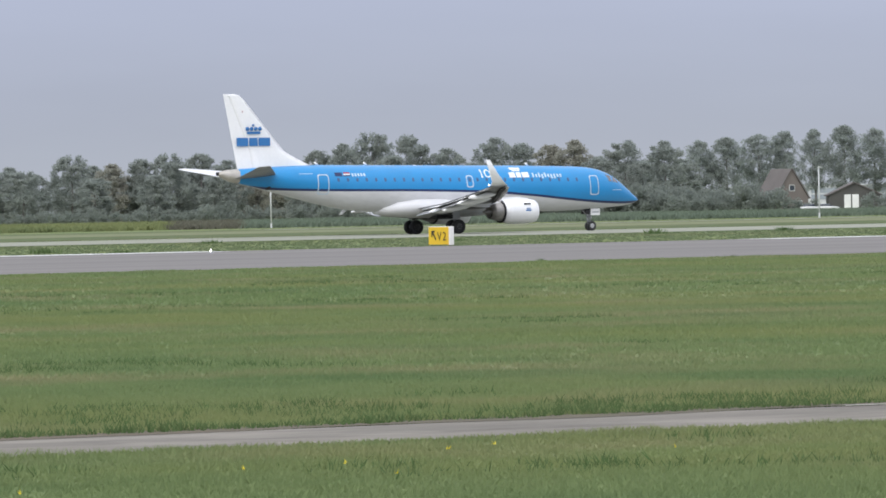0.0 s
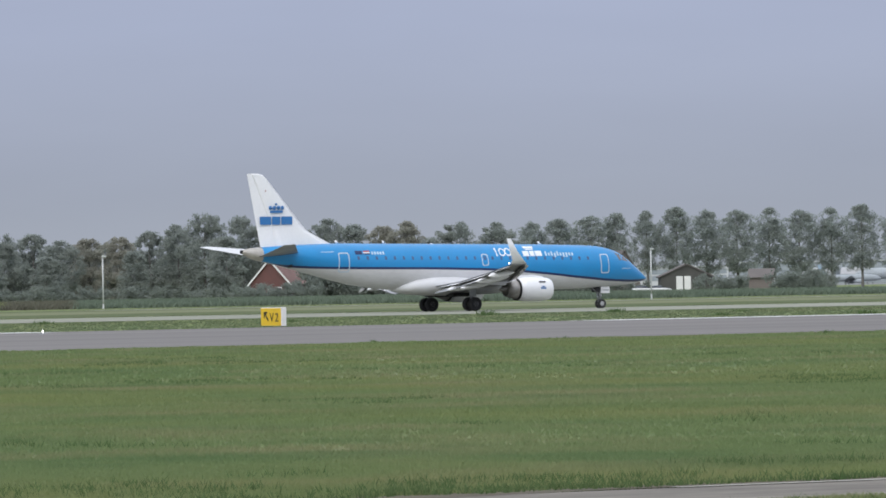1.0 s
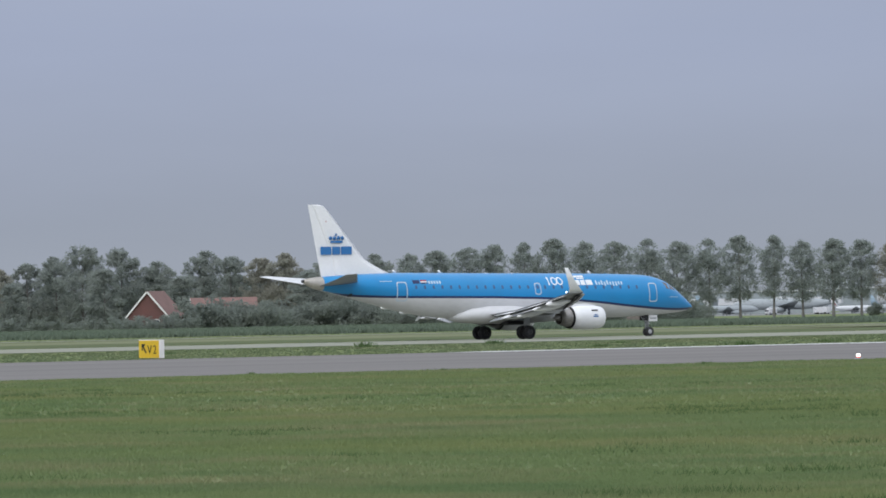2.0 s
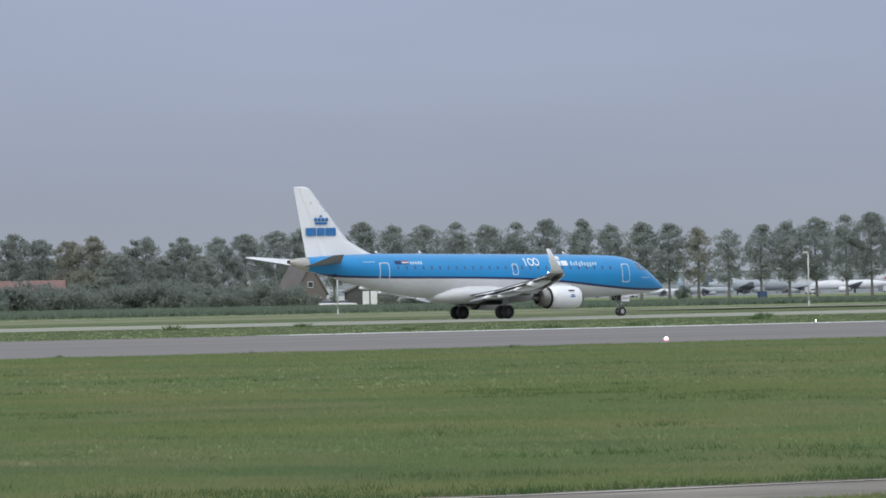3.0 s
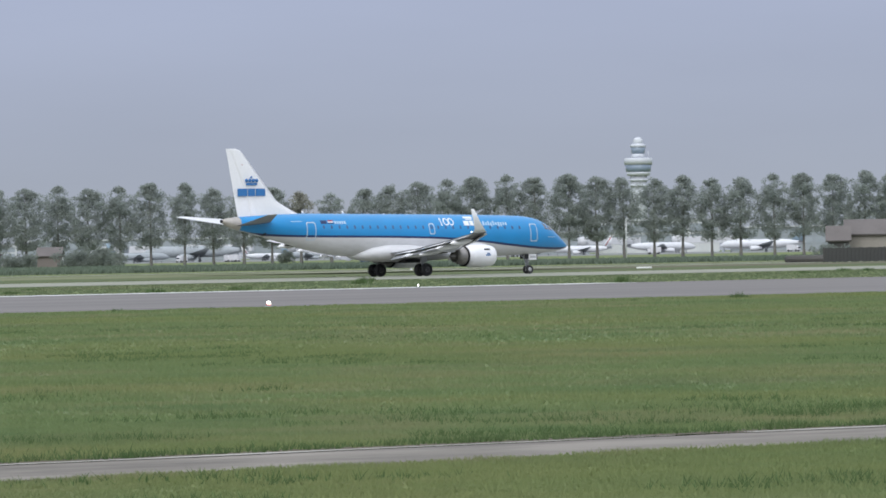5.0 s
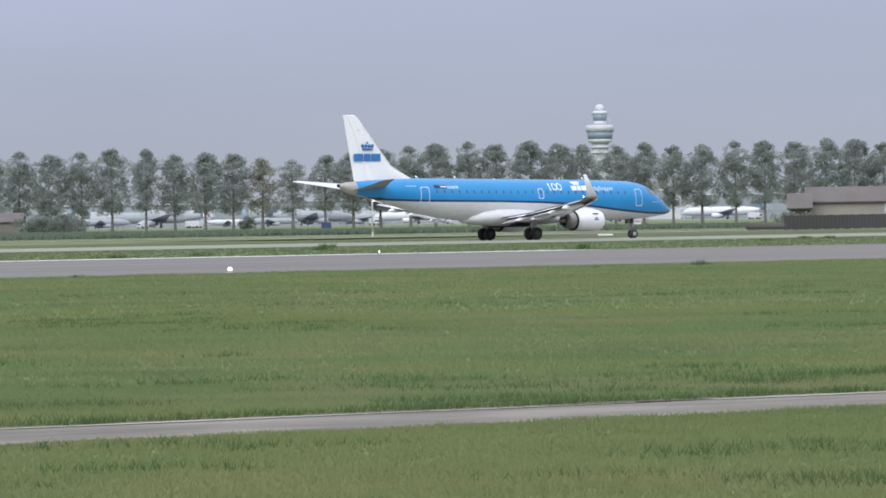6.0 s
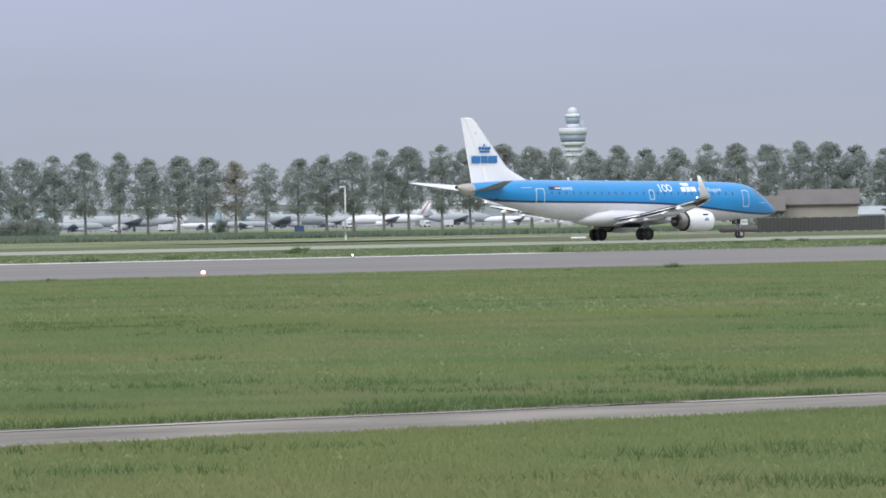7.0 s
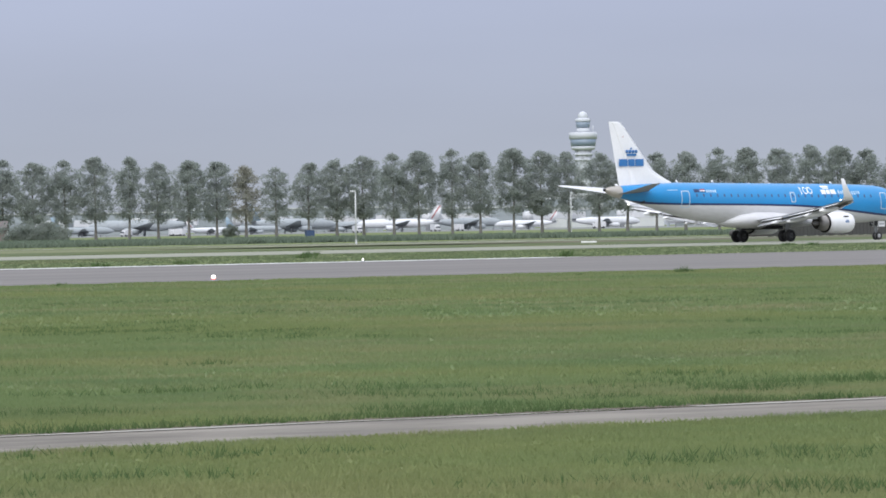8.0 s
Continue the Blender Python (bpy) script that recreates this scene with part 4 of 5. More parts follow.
def limbs(name, h, fork, top, rng, r, n=9, spread=0.35):
    """A tapered, slightly crooked trunk with limbs that rise from it."""
    verts, faces = [], []

    def tube(pts, radii, seg=7):
        base = len(verts)
        for p, q in zip(pts, radii):
            for k in range(seg):
                a = 2 * math.pi * k / seg
                verts.append((p[0] + q * math.cos(a), p[1] + q * math.sin(a), p[2]))
        for i in range(len(pts) - 1):
            for k in range(seg):
                m = (k + 1) % seg
                faces.append((base + i * seg + k, base + i * seg + m, base + (i + 1) * seg + m, base + (i + 1) * seg + k))
    bend = rng.uniform(-0.25, 0.25, (7, 2)).cumsum(axis=0) * 0.5
    pts = [(bend[i][0] * i / 6, bend[i][1] * i / 6, h * top * i / 6 - (0.3 if i == 0 else 0)) for i in range(7)]
    tube(pts, [r * (1.25 if i == 0 else 1 - i / 6.6) for i in range(7)])
    for k in range(n):
        z = h * rng.uniform(fork, top * 0.85)
        a, reach = rng.uniform(0, 6.283), h * spread * rng.uniform(0.4, 0.75) * (1.15 - z / h)
        rise = h * rng.uniform(0.10, 0.22)
        p0 = np.array((*(np.array(pts[min(6, int(z / (h * top) * 6))])[:2]), z))
        p2 = p0 + np.array((math.cos(a) * reach, math.sin(a) * reach, rise))
        p1 = (p0 + p2) / 2 - np.array((0, 0, rise * 0.15))
        q = r * 0.42 * (1.1 - z / h)
        tube([p0, p1, p2], [q, q * 0.7, q * 0.25], 5)
    return mesh(name, verts, faces, M["bark"], smooth=True)


def build_poplar(seed, h, width, leafmat, dense=1.0):
    rng = np.random.default_rng(seed)
    t = empty("poplar_tree", Matrix(), "tall poplar with bare lower trunk and haze-greyed green crown", "tree", "row of poplars")
    part("trunk", limbs("trunk", h, 0.25, 0.9, rng, 0.27 * h / 15), t)
    cs, ss = [], []
    lean = rng.uniform(-0.5, 0.5)
    lobe = rng.uniform(0, 6.283, 3)
    while len(cs) < int(190 * dense):
        f = rng.uniform(0, 1) ** 0.9
        a = rng.uniform(0, 6.283)
        env = width * 0.5 * float(np.interp(f, (0, 0.10, 0.3, 0.55, 0.78, 0.92, 1), (0.45, 0.80, 1.0, 0.98, 0.82, 0.58, 0.25)))
        env *= 1 + 0.13 * math.sin(2 * a + lobe[0] + 5 * f) + 0.10 * math.sin(3 * a + lobe[1] - 9 * f) + 0.08 * math.sin(17 * f + lobe[2])
        size = rng.uniform(0.7, 1.2) * (1.1 - 0.4 * f)
        q = max(0.0, env - size * 0.45) * math.sqrt(rng.uniform(0.02, 1))
        p = (lean * f + q * math.cos(a), q * math.sin(a), h * (0.235 + 0.745 * f) - size * 0.4 * f)
        if noise.noise((p[0] * 0.55 + seed, p[1] * 0.55, p[2] * 0.5)) < -0.34:
            continue        # gaps between the boughs
        cs.append(p)
        ss.append(size)
    for k in range(26):     # sprays at the rim and below the crown
        a, f = rng.uniform(0, 6.283), rng.uniform(0.02, 0.9)
        q = width * 0.5 * rng.uniform(0.75, 1.08) * (1 if f < 0.6 else 1.5 - 0.85 * f)
        cs.append((q * math.cos(a), q * math.sin(a), h * (0.235 + 0.72 * f)))
        ss.append(rng.uniform(0.7, 1.1))
    part("crown", leaves("crown", cs, ss, 47, 0.15, leafmat, rng), t)
    return t


def build_broadleaf(seed, h, width, leafmat):
    rng = np.random.default_rng(seed)
    t = empty("broadleaf_tree", Matrix(), "broad leafy tree with a dense low crown", "tree", "wood behind the farm")
    part("trunk", limbs("trunk", h, 0.15, 0.75, rng, 0.32 * h / 14, 10, 0.5), t)
    cs, ss = [], []
    lobe = rng.uniform(0, 6.283, 3)
    while len(cs) < 190:
        f, a = rng.uniform(0, 1), rng.uniform(0, 6.283)
        env = width * 0.5 * math.sqrt(max(0.04, 1 - abs(f - 0.42) ** 2.2 / 0.34))
        env *= 1 + 0.16 * math.sin(2 * a + lobe[0] + 4 * f) + 0.12 * math.sin(3 * a + lobe[1] - 8 * f) + 0.08 * math.sin(15 * f + lobe[2])
        size = rng.uniform(0.75, 1.3) * (1.1 - 0.4 * f)
        q = max(0.0, env - size * 0.5) * math.sqrt(rng.uniform(0.06, 1))
        p = (q * math.cos(a), q * math.sin(a), h * (0.06 + 0.90 * f) - size * 0.3 * f)
        if noise.noise((p[0] * 0.4 + seed, p[1] * 0.4, p[2] * 0.4)) < -0.28:
            continue
        cs.append(p)
        ss.append(size)
    part("crown", leaves("crown", cs, ss, 52, 0.19, leafmat, rng), t)
    return t


def plant_trees():
    rng = random.Random(4)
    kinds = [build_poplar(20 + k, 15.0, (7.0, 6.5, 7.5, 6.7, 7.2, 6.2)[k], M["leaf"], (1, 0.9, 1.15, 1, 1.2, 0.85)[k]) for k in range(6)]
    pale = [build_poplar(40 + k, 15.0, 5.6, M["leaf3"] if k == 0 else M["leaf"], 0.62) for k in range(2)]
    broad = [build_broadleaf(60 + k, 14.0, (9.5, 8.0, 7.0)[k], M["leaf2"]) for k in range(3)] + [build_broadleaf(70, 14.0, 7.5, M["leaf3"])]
    used = set()

    def put(kind, az, top, d):
        h = 1.03 * (1.9 + d * math.tan(radians(top)))
        base = 15.0 if kind in kinds + pale else 14.0
        m = pose(*bearing(az, d), 0, 0, rng.uniform(0, 360)) @ Matrix.Diagonal((1, 1, 1, 1))
        k = h / base
        if kind.name in used:
            ob = copy_thing(kind, m)
        else:
            used.add(kind.name)
            ob = kind
            ob.matrix_basis = m
        ob.scale = (rng.uniform(1.06, 1.28), rng.uniform(1.06, 1.28), k)
        return ob
    # the row of poplars along the far road
    row = [(3.18, 0.65), (3.46, 0.66), (3.73, 0.69), (4.01, 0.66), (4.29, 0.65), (4.58, 0.67), (4.87, 0.64), (5.16, 0.66), (5.44, 0.69), (5.75, 0.68), (6.02, 0.63), (6.30, 0.64), (6.56, 0.63)]
    row += [(7.41, 0.60), (7.67, 0.63), (7.92, 0.65), (8.20, 0.67), (8.43, 0.69), (8.74, 0.70), (9.00, 0.68), (9.31, 0.70), (9.57, 0.67), (9.82, 0.66), (10.10, 0.65), (10.36, 0.67), (10.63, 0.64), (10.90, 0.64),
            (11.21, 0.67), (11.48, 0.67), (11.75, 0.66), (12.05, 0.68), (12.31, 0.67), (12.57, 0.64), (12.85, 0.60), (13.08, 0.58), (13.30, 0.58), (13.6, 0.60), (13.9, 0.62)]
    order = list(range(6))
    for i, (az, top) in enumerate(row):
        if i % 6 == 0:
            rng.shuffle(order)
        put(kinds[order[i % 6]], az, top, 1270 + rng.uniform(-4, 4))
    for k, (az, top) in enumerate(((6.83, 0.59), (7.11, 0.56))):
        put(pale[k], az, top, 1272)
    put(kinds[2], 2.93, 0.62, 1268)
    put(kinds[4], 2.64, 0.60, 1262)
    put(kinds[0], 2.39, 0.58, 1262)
    # the wood round the farm
    wood = [(-4.3, 0.44, 1), (-3.87, 0.42, 0), (-3.42, 0.56, 0), (-3.06, 0.47, 3), (-2.78, 0.51, 2), (-2.52, 0.56, 0), (-2.23, 0.55, 2), (-1.98, 0.49, 1), (-1.71, 0.50, 3), (-1.43, 0.51, 3), (-1.15, 0.56, 2),
            (-0.88, 0.62, 1), (-0.64, 0.72, 0), (-0.28, 0.69, 0), (0.05, 0.56, 1), (0.50, 0.65, 1), (0.74, 0.59, 2), (1.0, 0.57, 3), (1.22, 0.61, 3), (1.70, 0.60, 0), (2.08, 0.59, 1), (-4.7, 0.5, 0), (-5.1, 0.47, 2)]
    for az, top, k in wood:
        put(broad[k], az, top, 1225 + rng.uniform(-10, 10))
    for i in range(30):      # lower trees that close the wood behind
        put(broad[i % 3], -5.0 + 0.25 * i + rng.uniform(-0.06, 0.06), rng.uniform(0.34, 0.46), 1246 + rng.uniform(-6, 6))
    for az, top in ((-0.45, 0.5), (0.28, 0.42), (1.45, 0.44), (1.85, 0.40), (-3.2, 0.34), (-2.65, 0.36), (-1.3, 0.38), (-2.1, 0.34)):
        put(broad[2], az, top, 1205)


def build_shrub(seed, w, h, label):
    rng = np.random.default_rng(seed)
    s = empty("shrub", Matrix(), label, "shrub", "shrubs at the wood's edge")
    cs = [(rng.uniform(-0.5, 0.5) * w, rng.uniform(-0.35, 0.35) * w, h * rng.uniform(0.12, 0.8) * (1 - 0.3 * abs(rng.uniform(-1, 1)))) for k in range(34)]
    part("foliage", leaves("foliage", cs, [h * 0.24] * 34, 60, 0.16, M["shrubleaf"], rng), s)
    part("stem", limbs("stem", h, 0.1, 0.6, rng, 0.08, 6, 0.6), s)
    return s


def plant_shrubs():
    rng = random.Random(8)
    kinds = [build_shrub(90 + k, 6.5, 3.4, "dense dark green shrub at the wood's edge") for k in range(3)]
    spots = [(az / 100, 1190 + rng.uniform(-6, 6), rng.uniform(0.75, 1.25)) for az in range(-480, 220, 24)]
    spots += [(0.44, 1150, 1.9), (0.56, 1152, 2.7), (0.70, 1150, 2.5), (0.84, 1148, 2.4), (0.98, 1150, 2.2), (-0.2, 1142, 1.3), (-0.05, 1138, 1.05), (0.1, 1138, 1.0), (0.26, 1140, 1.3), (4.70, 1150, 1.1), (4.80, 1152, 1.5), (4.88, 1150, 1.2)]
    spots += [(4.10, 1150, 1.25), (4.22, 1152, 1.1), (2.30, 1170, 1.25), (2.48, 1172, 1.2), (2.95, 1170, 1.9), (2.80, 1172, 1.4), (3.29, 1172, 1.0), (4.42, 1180, 0.9), (4.85, 1185, 1.0), (4.99, 1186, 1.4), (5.02, 1190, 1.2), (2.45, 1195, 1.0), (2.8, 1195, 0.9), (3.2, 1200, 0.9), (11.72, 755, 0.75), (11.78, 757, 0.6)]
    spots += [(1.1 + 0.135 * i, 1186 + rng.uniform(-5, 5), rng.uniform(1.35, 2.05)) for i in range(12)]
    for i, (az, d, k) in enumerate(spots):
        m = pose(*bearing(az, d), 0, 0, rng.uniform(0, 360))
        ob = kinds[i % 3] if i < 3 else copy_thing(kinds[i % 3], m)
        if i < 3:
            ob.matrix_basis = m
        if -0.25 < az < 0.3:
            k *= 0.85
        elif az < 1.0 and az > 0:
            k *= 0.8
        ob.scale = (k, k, k)
    grow = np.random.default_rng(99)
    bush = empty("round_bush", pose(*bearing(6.685, 1150)), "dense rounded dark green bush standing alone", "bush")
    cs = []
    while len(cs) < 60:
        p = grow.uniform(-1, 1, 3)
        if p[2] > -0.3 and np.linalg.norm(p) < 1:
            cs.append((p[0] * 1.65, p[1] * 1.6, 1.15 + p[2] * 1.6))
    part("foliage", leaves("foliage", cs, [0.42] * 60, 50, 0.12, M["shrubleaf"], grow), bush)
    part("stem", limbs("stem", 2.2, 0.1, 0.6, grow, 0.07, 6, 0.6), bush)


plant_trees()
plant_shrubs()


# ---- buildings ----
def build_house(name, az, d, turn, w, depth, eave, ridge, wall, roof, label, trim=None, windows=(), doors=(), doormat="trim"):
    """A gabled house: its gable faces along -y, its ridge runs along y. windows, doors: (x0, x1, z0, z1) on the gable."""
    b = empty(name, pose(*bearing(az, d), 0, 0, turn), label, "house")
    x, y, t = w / 2, depth / 2, 0.25
    ring = lambda yy: [(-x, yy, 0), (x, yy, 0), (x, yy, eave), (0, yy, ridge), (-x, yy, eave)]
    part("wall", loft("wall", [ring(-y), ring(y)], wall, smooth=False), b)
    slope = math.hypot(x, ridge - eave)
    for s in (-1, 1):
        ux, uz = s * x / slope, -(ridge - eave) / slope
        nx, nz = -uz * s, abs(ux)
        prof = []
        L = slope + 0.4
        for yy in (-y - 0.3, y + 0.3):
            prof.append([(nx * 0.03, yy, ridge + nz * 0.03), (nx * 0.03 + ux * L, yy, ridge + uz * L + nz * 0.03), (nx * t + ux * L, yy, ridge + uz * L + nz * t), (nx * t, yy, ridge + nz * t)])
        r = part("roof", loft("roof", prof, roof, smooth=False), b)
        if trim:
            e = []
            for yy in (-y - 0.42, -y - 0.31):
                e.append([(nx * -0.1, yy, ridge - 0.1), (ux * L, yy, ridge + uz * L - 0.1), (nx * 0.2 + ux * L, yy, ridge + uz * L + nz * 0.2), (nx * 0.2, yy, ridge + nz * 0.2)])
            part("barge_board", loft("barge_board", e, trim, smooth=False), r)
    for x0, x1, z0, z1 in windows:
        f = part("window", block("window", M["trim"], x0, x1, -y - 0.06, -y + 0.04, z0, z1, 0.01), b)
        part("pane", block("pane", M["pane"], x0 + 0.1, x1 - 0.1, -y - 0.075, -y - 0.03, z0 + 0.1, z1 - 0.1), f)
    for x0, x1, z0, z1 in doors:
        part("door", block("door", M[doormat], x0, x1, -y - 0.07, -y + 0.04, z0, z1, 0.015), b)
    return b


def build_car(az, d, turn, mat, label):
    c = empty("parked_car", pose(*bearing(az, d), 0, 0, turn), label, "car", "cars parked at the farm")
    prof = [(-2.1, 0.45, 0.75, 0.78), (-2.05, 0.35, 0.95, 0.84), (-1.2, 0.28, 1.0, 0.88), (0.7, 0.28, 0.98, 0.88), (1.9, 0.32, 0.85, 0.84), (2.15, 0.42, 0.65, 0.74)]
    part("body", loft("body", [[(x, -w, z0), (x, w, z0), (x, w, z1 - 0.12), (x, w * 0.9, z1), (x, -w * 0.9, z1), (x, -w, z1 - 0.12)] for x, z0, z1, w in prof], mat), c)
    part("cabin", loft("cabin", [[(x, -w, 0.95), (x, w, 0.95), (x, w * 0.8, z1), (x, -w * 0.8, z1)] for x, z1, w in ((-1.7, 1.0, 0.8), (-1.2, 1.42, 0.8), (0.2, 1.46, 0.8), (1.0, 1.0, 0.8))], M["pane"]), c)
    for x in (-1.3, 1.35):
        for s in (-1, 1):
            part("wheel", lathe("wheel", [(-0.1, 0.2), (-0.1, 0.31), (0.1, 0.31), (0.1, 0.2)], M["rubber"], "y", 18), c, at=pose(x, s * 0.78, 0.31))
    return c


def build_farm():
    build_house("farmhouse", 0.03, 1160, -24, 8.2, 7.0, 3.0, 7.5, M["brick"], M["tile"], "red brick farmhouse with a steep tiled roof", M["trim"],
                windows=((-2.6, -1.4, 1.0, 2.4), (1.2, 2.4, 1.0, 2.4)), doors=((-0.5, 0.5, 0, 2.1),))
    build_house("farm_wing", 0.66, 1168, -86, 7.0, 12.0, 2.9, 6.1, M["brick"], M["tile"], "long red-tiled farm wing behind shrubs", M["trim"], windows=((-2.0, -1.0, 1.0, 2.2), (1.0, 2.0, 1.0, 2.2)), doors=((-0.5, 0.5, 0, 2.1),))
    build_house("garage_shed", 3.80, 1165, 0, 9.6, 9.0, 3.0, 5.2, M["darkwall"], M["greyroof"], "dark timber shed with two white doors", None, doors=((-1.95, -0.72, 0.1, 3.1), (-0.45, 0.78, 0.1, 3.1)))
    build_house("hay_barn", 4.51, 1175, 80, 6.0, 4.4, 2.6, 4.1, M["brownwall"], M["greyroof"], "low brown brick barn with a dark roof among shrubs", None, windows=((-2, -1, 1, 2.2),), doors=((0.5, 2.5, 0, 2.4),))
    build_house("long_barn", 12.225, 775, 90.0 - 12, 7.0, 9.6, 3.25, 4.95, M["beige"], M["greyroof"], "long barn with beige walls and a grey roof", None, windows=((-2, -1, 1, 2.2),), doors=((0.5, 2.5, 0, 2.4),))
    build_house("white_cottage", 13.16, 752, -13, 8.6, 6.0, 2.35, 2.55, M["wall"], M["greyroof"], "low pale cottage with a band of dark windows", None, windows=((-3.5, -1.8, 0.75, 1.6), (-1.72, -0.02, 0.75, 1.6), (0.06, 1.76, 0.75, 1.6), (1.84, 3.5, 0.75, 1.6)))
    build_house("tiled_house", 13.55, 800, -20, 7.5, 9.0, 3.0, 6.2, M["brick"], M["tile"], "brick house with a red tiled roof", M["trim"], windows=((-2, -1, 1, 2.2),), doors=((0.5, 1.4, 0, 2.1),))
    build_house("steep_roofed_house", 3.15, 1200, 24, 7.0, 8.0, 2.8, 8.2, M["brownwall"], M["greyroof"], "brown brick house with a steep grey-brown roof among trees", None, windows=((-2.2, -1.0, 0.9, 2.2), (1.0, 2.2, 0.9, 2.2), (-0.6, 0.6, 4.0, 5.2)))
    build_house("barn_annex", 11.80, 770, 78, 4.2, 2.6, 2.6, 4.2, M["darkwall"], M["greyroof"], "dark timber annex beside the long barn", None)
    build_house("white_roofed_shed", 12.74, 765, 70, 3.0, 3.2, 1.9, 2.7, M["darkwall"], M["jetgrey"], "small shed with a pale sheet roof", None)
    for az, d, turn in ((3.415, 1160, 5), (3.565, 1155, -10)):
        build_car(az, d, turn, M["carwhite"], "white car parked beside the shed")
    build_car(0.12, 1140, 15, M["carwhite"], "white car parked before the farmhouse")
    # a slatted screen beside the far track
    a, b = bearing(11.667, 712), bearing(12.84, 738)
    L = (b - a).length
    screen = empty("garden_fence", Matrix.Translation(a) @ pose(0, 0, 0, rz=math.degrees(math.atan2((b - a).y, (b - a).x))), "dark weathered board fence on grass", "fence")
    n = 34
    board = block("board", M["darkwall"], 0, L / n - 0.04, -0.03, 0.03, 0.05, 1.68, 0.01)
    for k in range(n):
        part("board", board, screen, at=pose(k * L / n, 0, 0.03 * math.sin(k * 2.3)))
    post = block("post", M["darkwall"], -0.06, 0.06, 0.03, 0.15, 0, 1.75)
    for k in range(0, n + 1, 4):
        part("post", post, screen, at=pose(k * L / n, 0, 0))
    heap = new("earth_heap", block("earth_heap", M["darkwall"], -3, 3, -1.5, 1.5, 0, 0.85, 0.4))
    heap.matrix_basis = pose(*bearing(11.53, 735), 0, 0, -12)
    tagged(heap, "dark stack of boards lying on rough grass", "stack")
    cont = empty("container", pose(*bearing(7.417, 1230), 0, 0, 8), "small dark blue container under the trees", "container")
    part("body", block("body", M["bin"], -0.8, 0.8, -0.8, 0.8, 0.0, 1.5, 0.03), cont)
    part("lid", block("lid", M["bin"], -0.86, 0.86, -0.86, 0.86, 1.5, 1.58, 0.02), cont)
    slab = new("pipe_stack", block("pipe_stack", M["trim"], -0.75, 0.75, -0.4, 0.4, 0, 0.18, 0.06))
    slab.matrix_basis = pose(*bearing(10.0, 610), 0, 0, -8)
    tagged(slab, "low white pipes stacked beside the track", "pipes")


build_farm()


# ---- far apron: halls, jets and the control tower ----
def build_hall(az0, az1, d, h, wall, label):
    a, b = bearing(az0, d), bearing(az1, d)
    L = (b - a).length
    hall = empty("terminal_hall", Matrix.Translation(a) @ pose(0, 0, 0, rz=math.degrees(math.atan2((b - a).y, (b - a).x))), label, "terminal", "halls beyond the trees")
    part("wall", block("wall", wall, 0, L, 0, 40, 0, h, 0.1), hall)
    part("roof_edge", block("roof_edge", M["pale"], -0.5, L + 0.5, -0.6, 40.5, h, h + 0.7), hall)
    n = max(3, int(L / 14))
    pane = block("window", M["band"], 0, L / n - 1.6, -0.25, 0.1, 0, h * 0.26)
    for r in range(2):
        for k in range(n):
            part("window", pane, hall, at=pose(0.8 + k * L / n, 0, h * (0.30 + 0.34 * r)))
    return hall


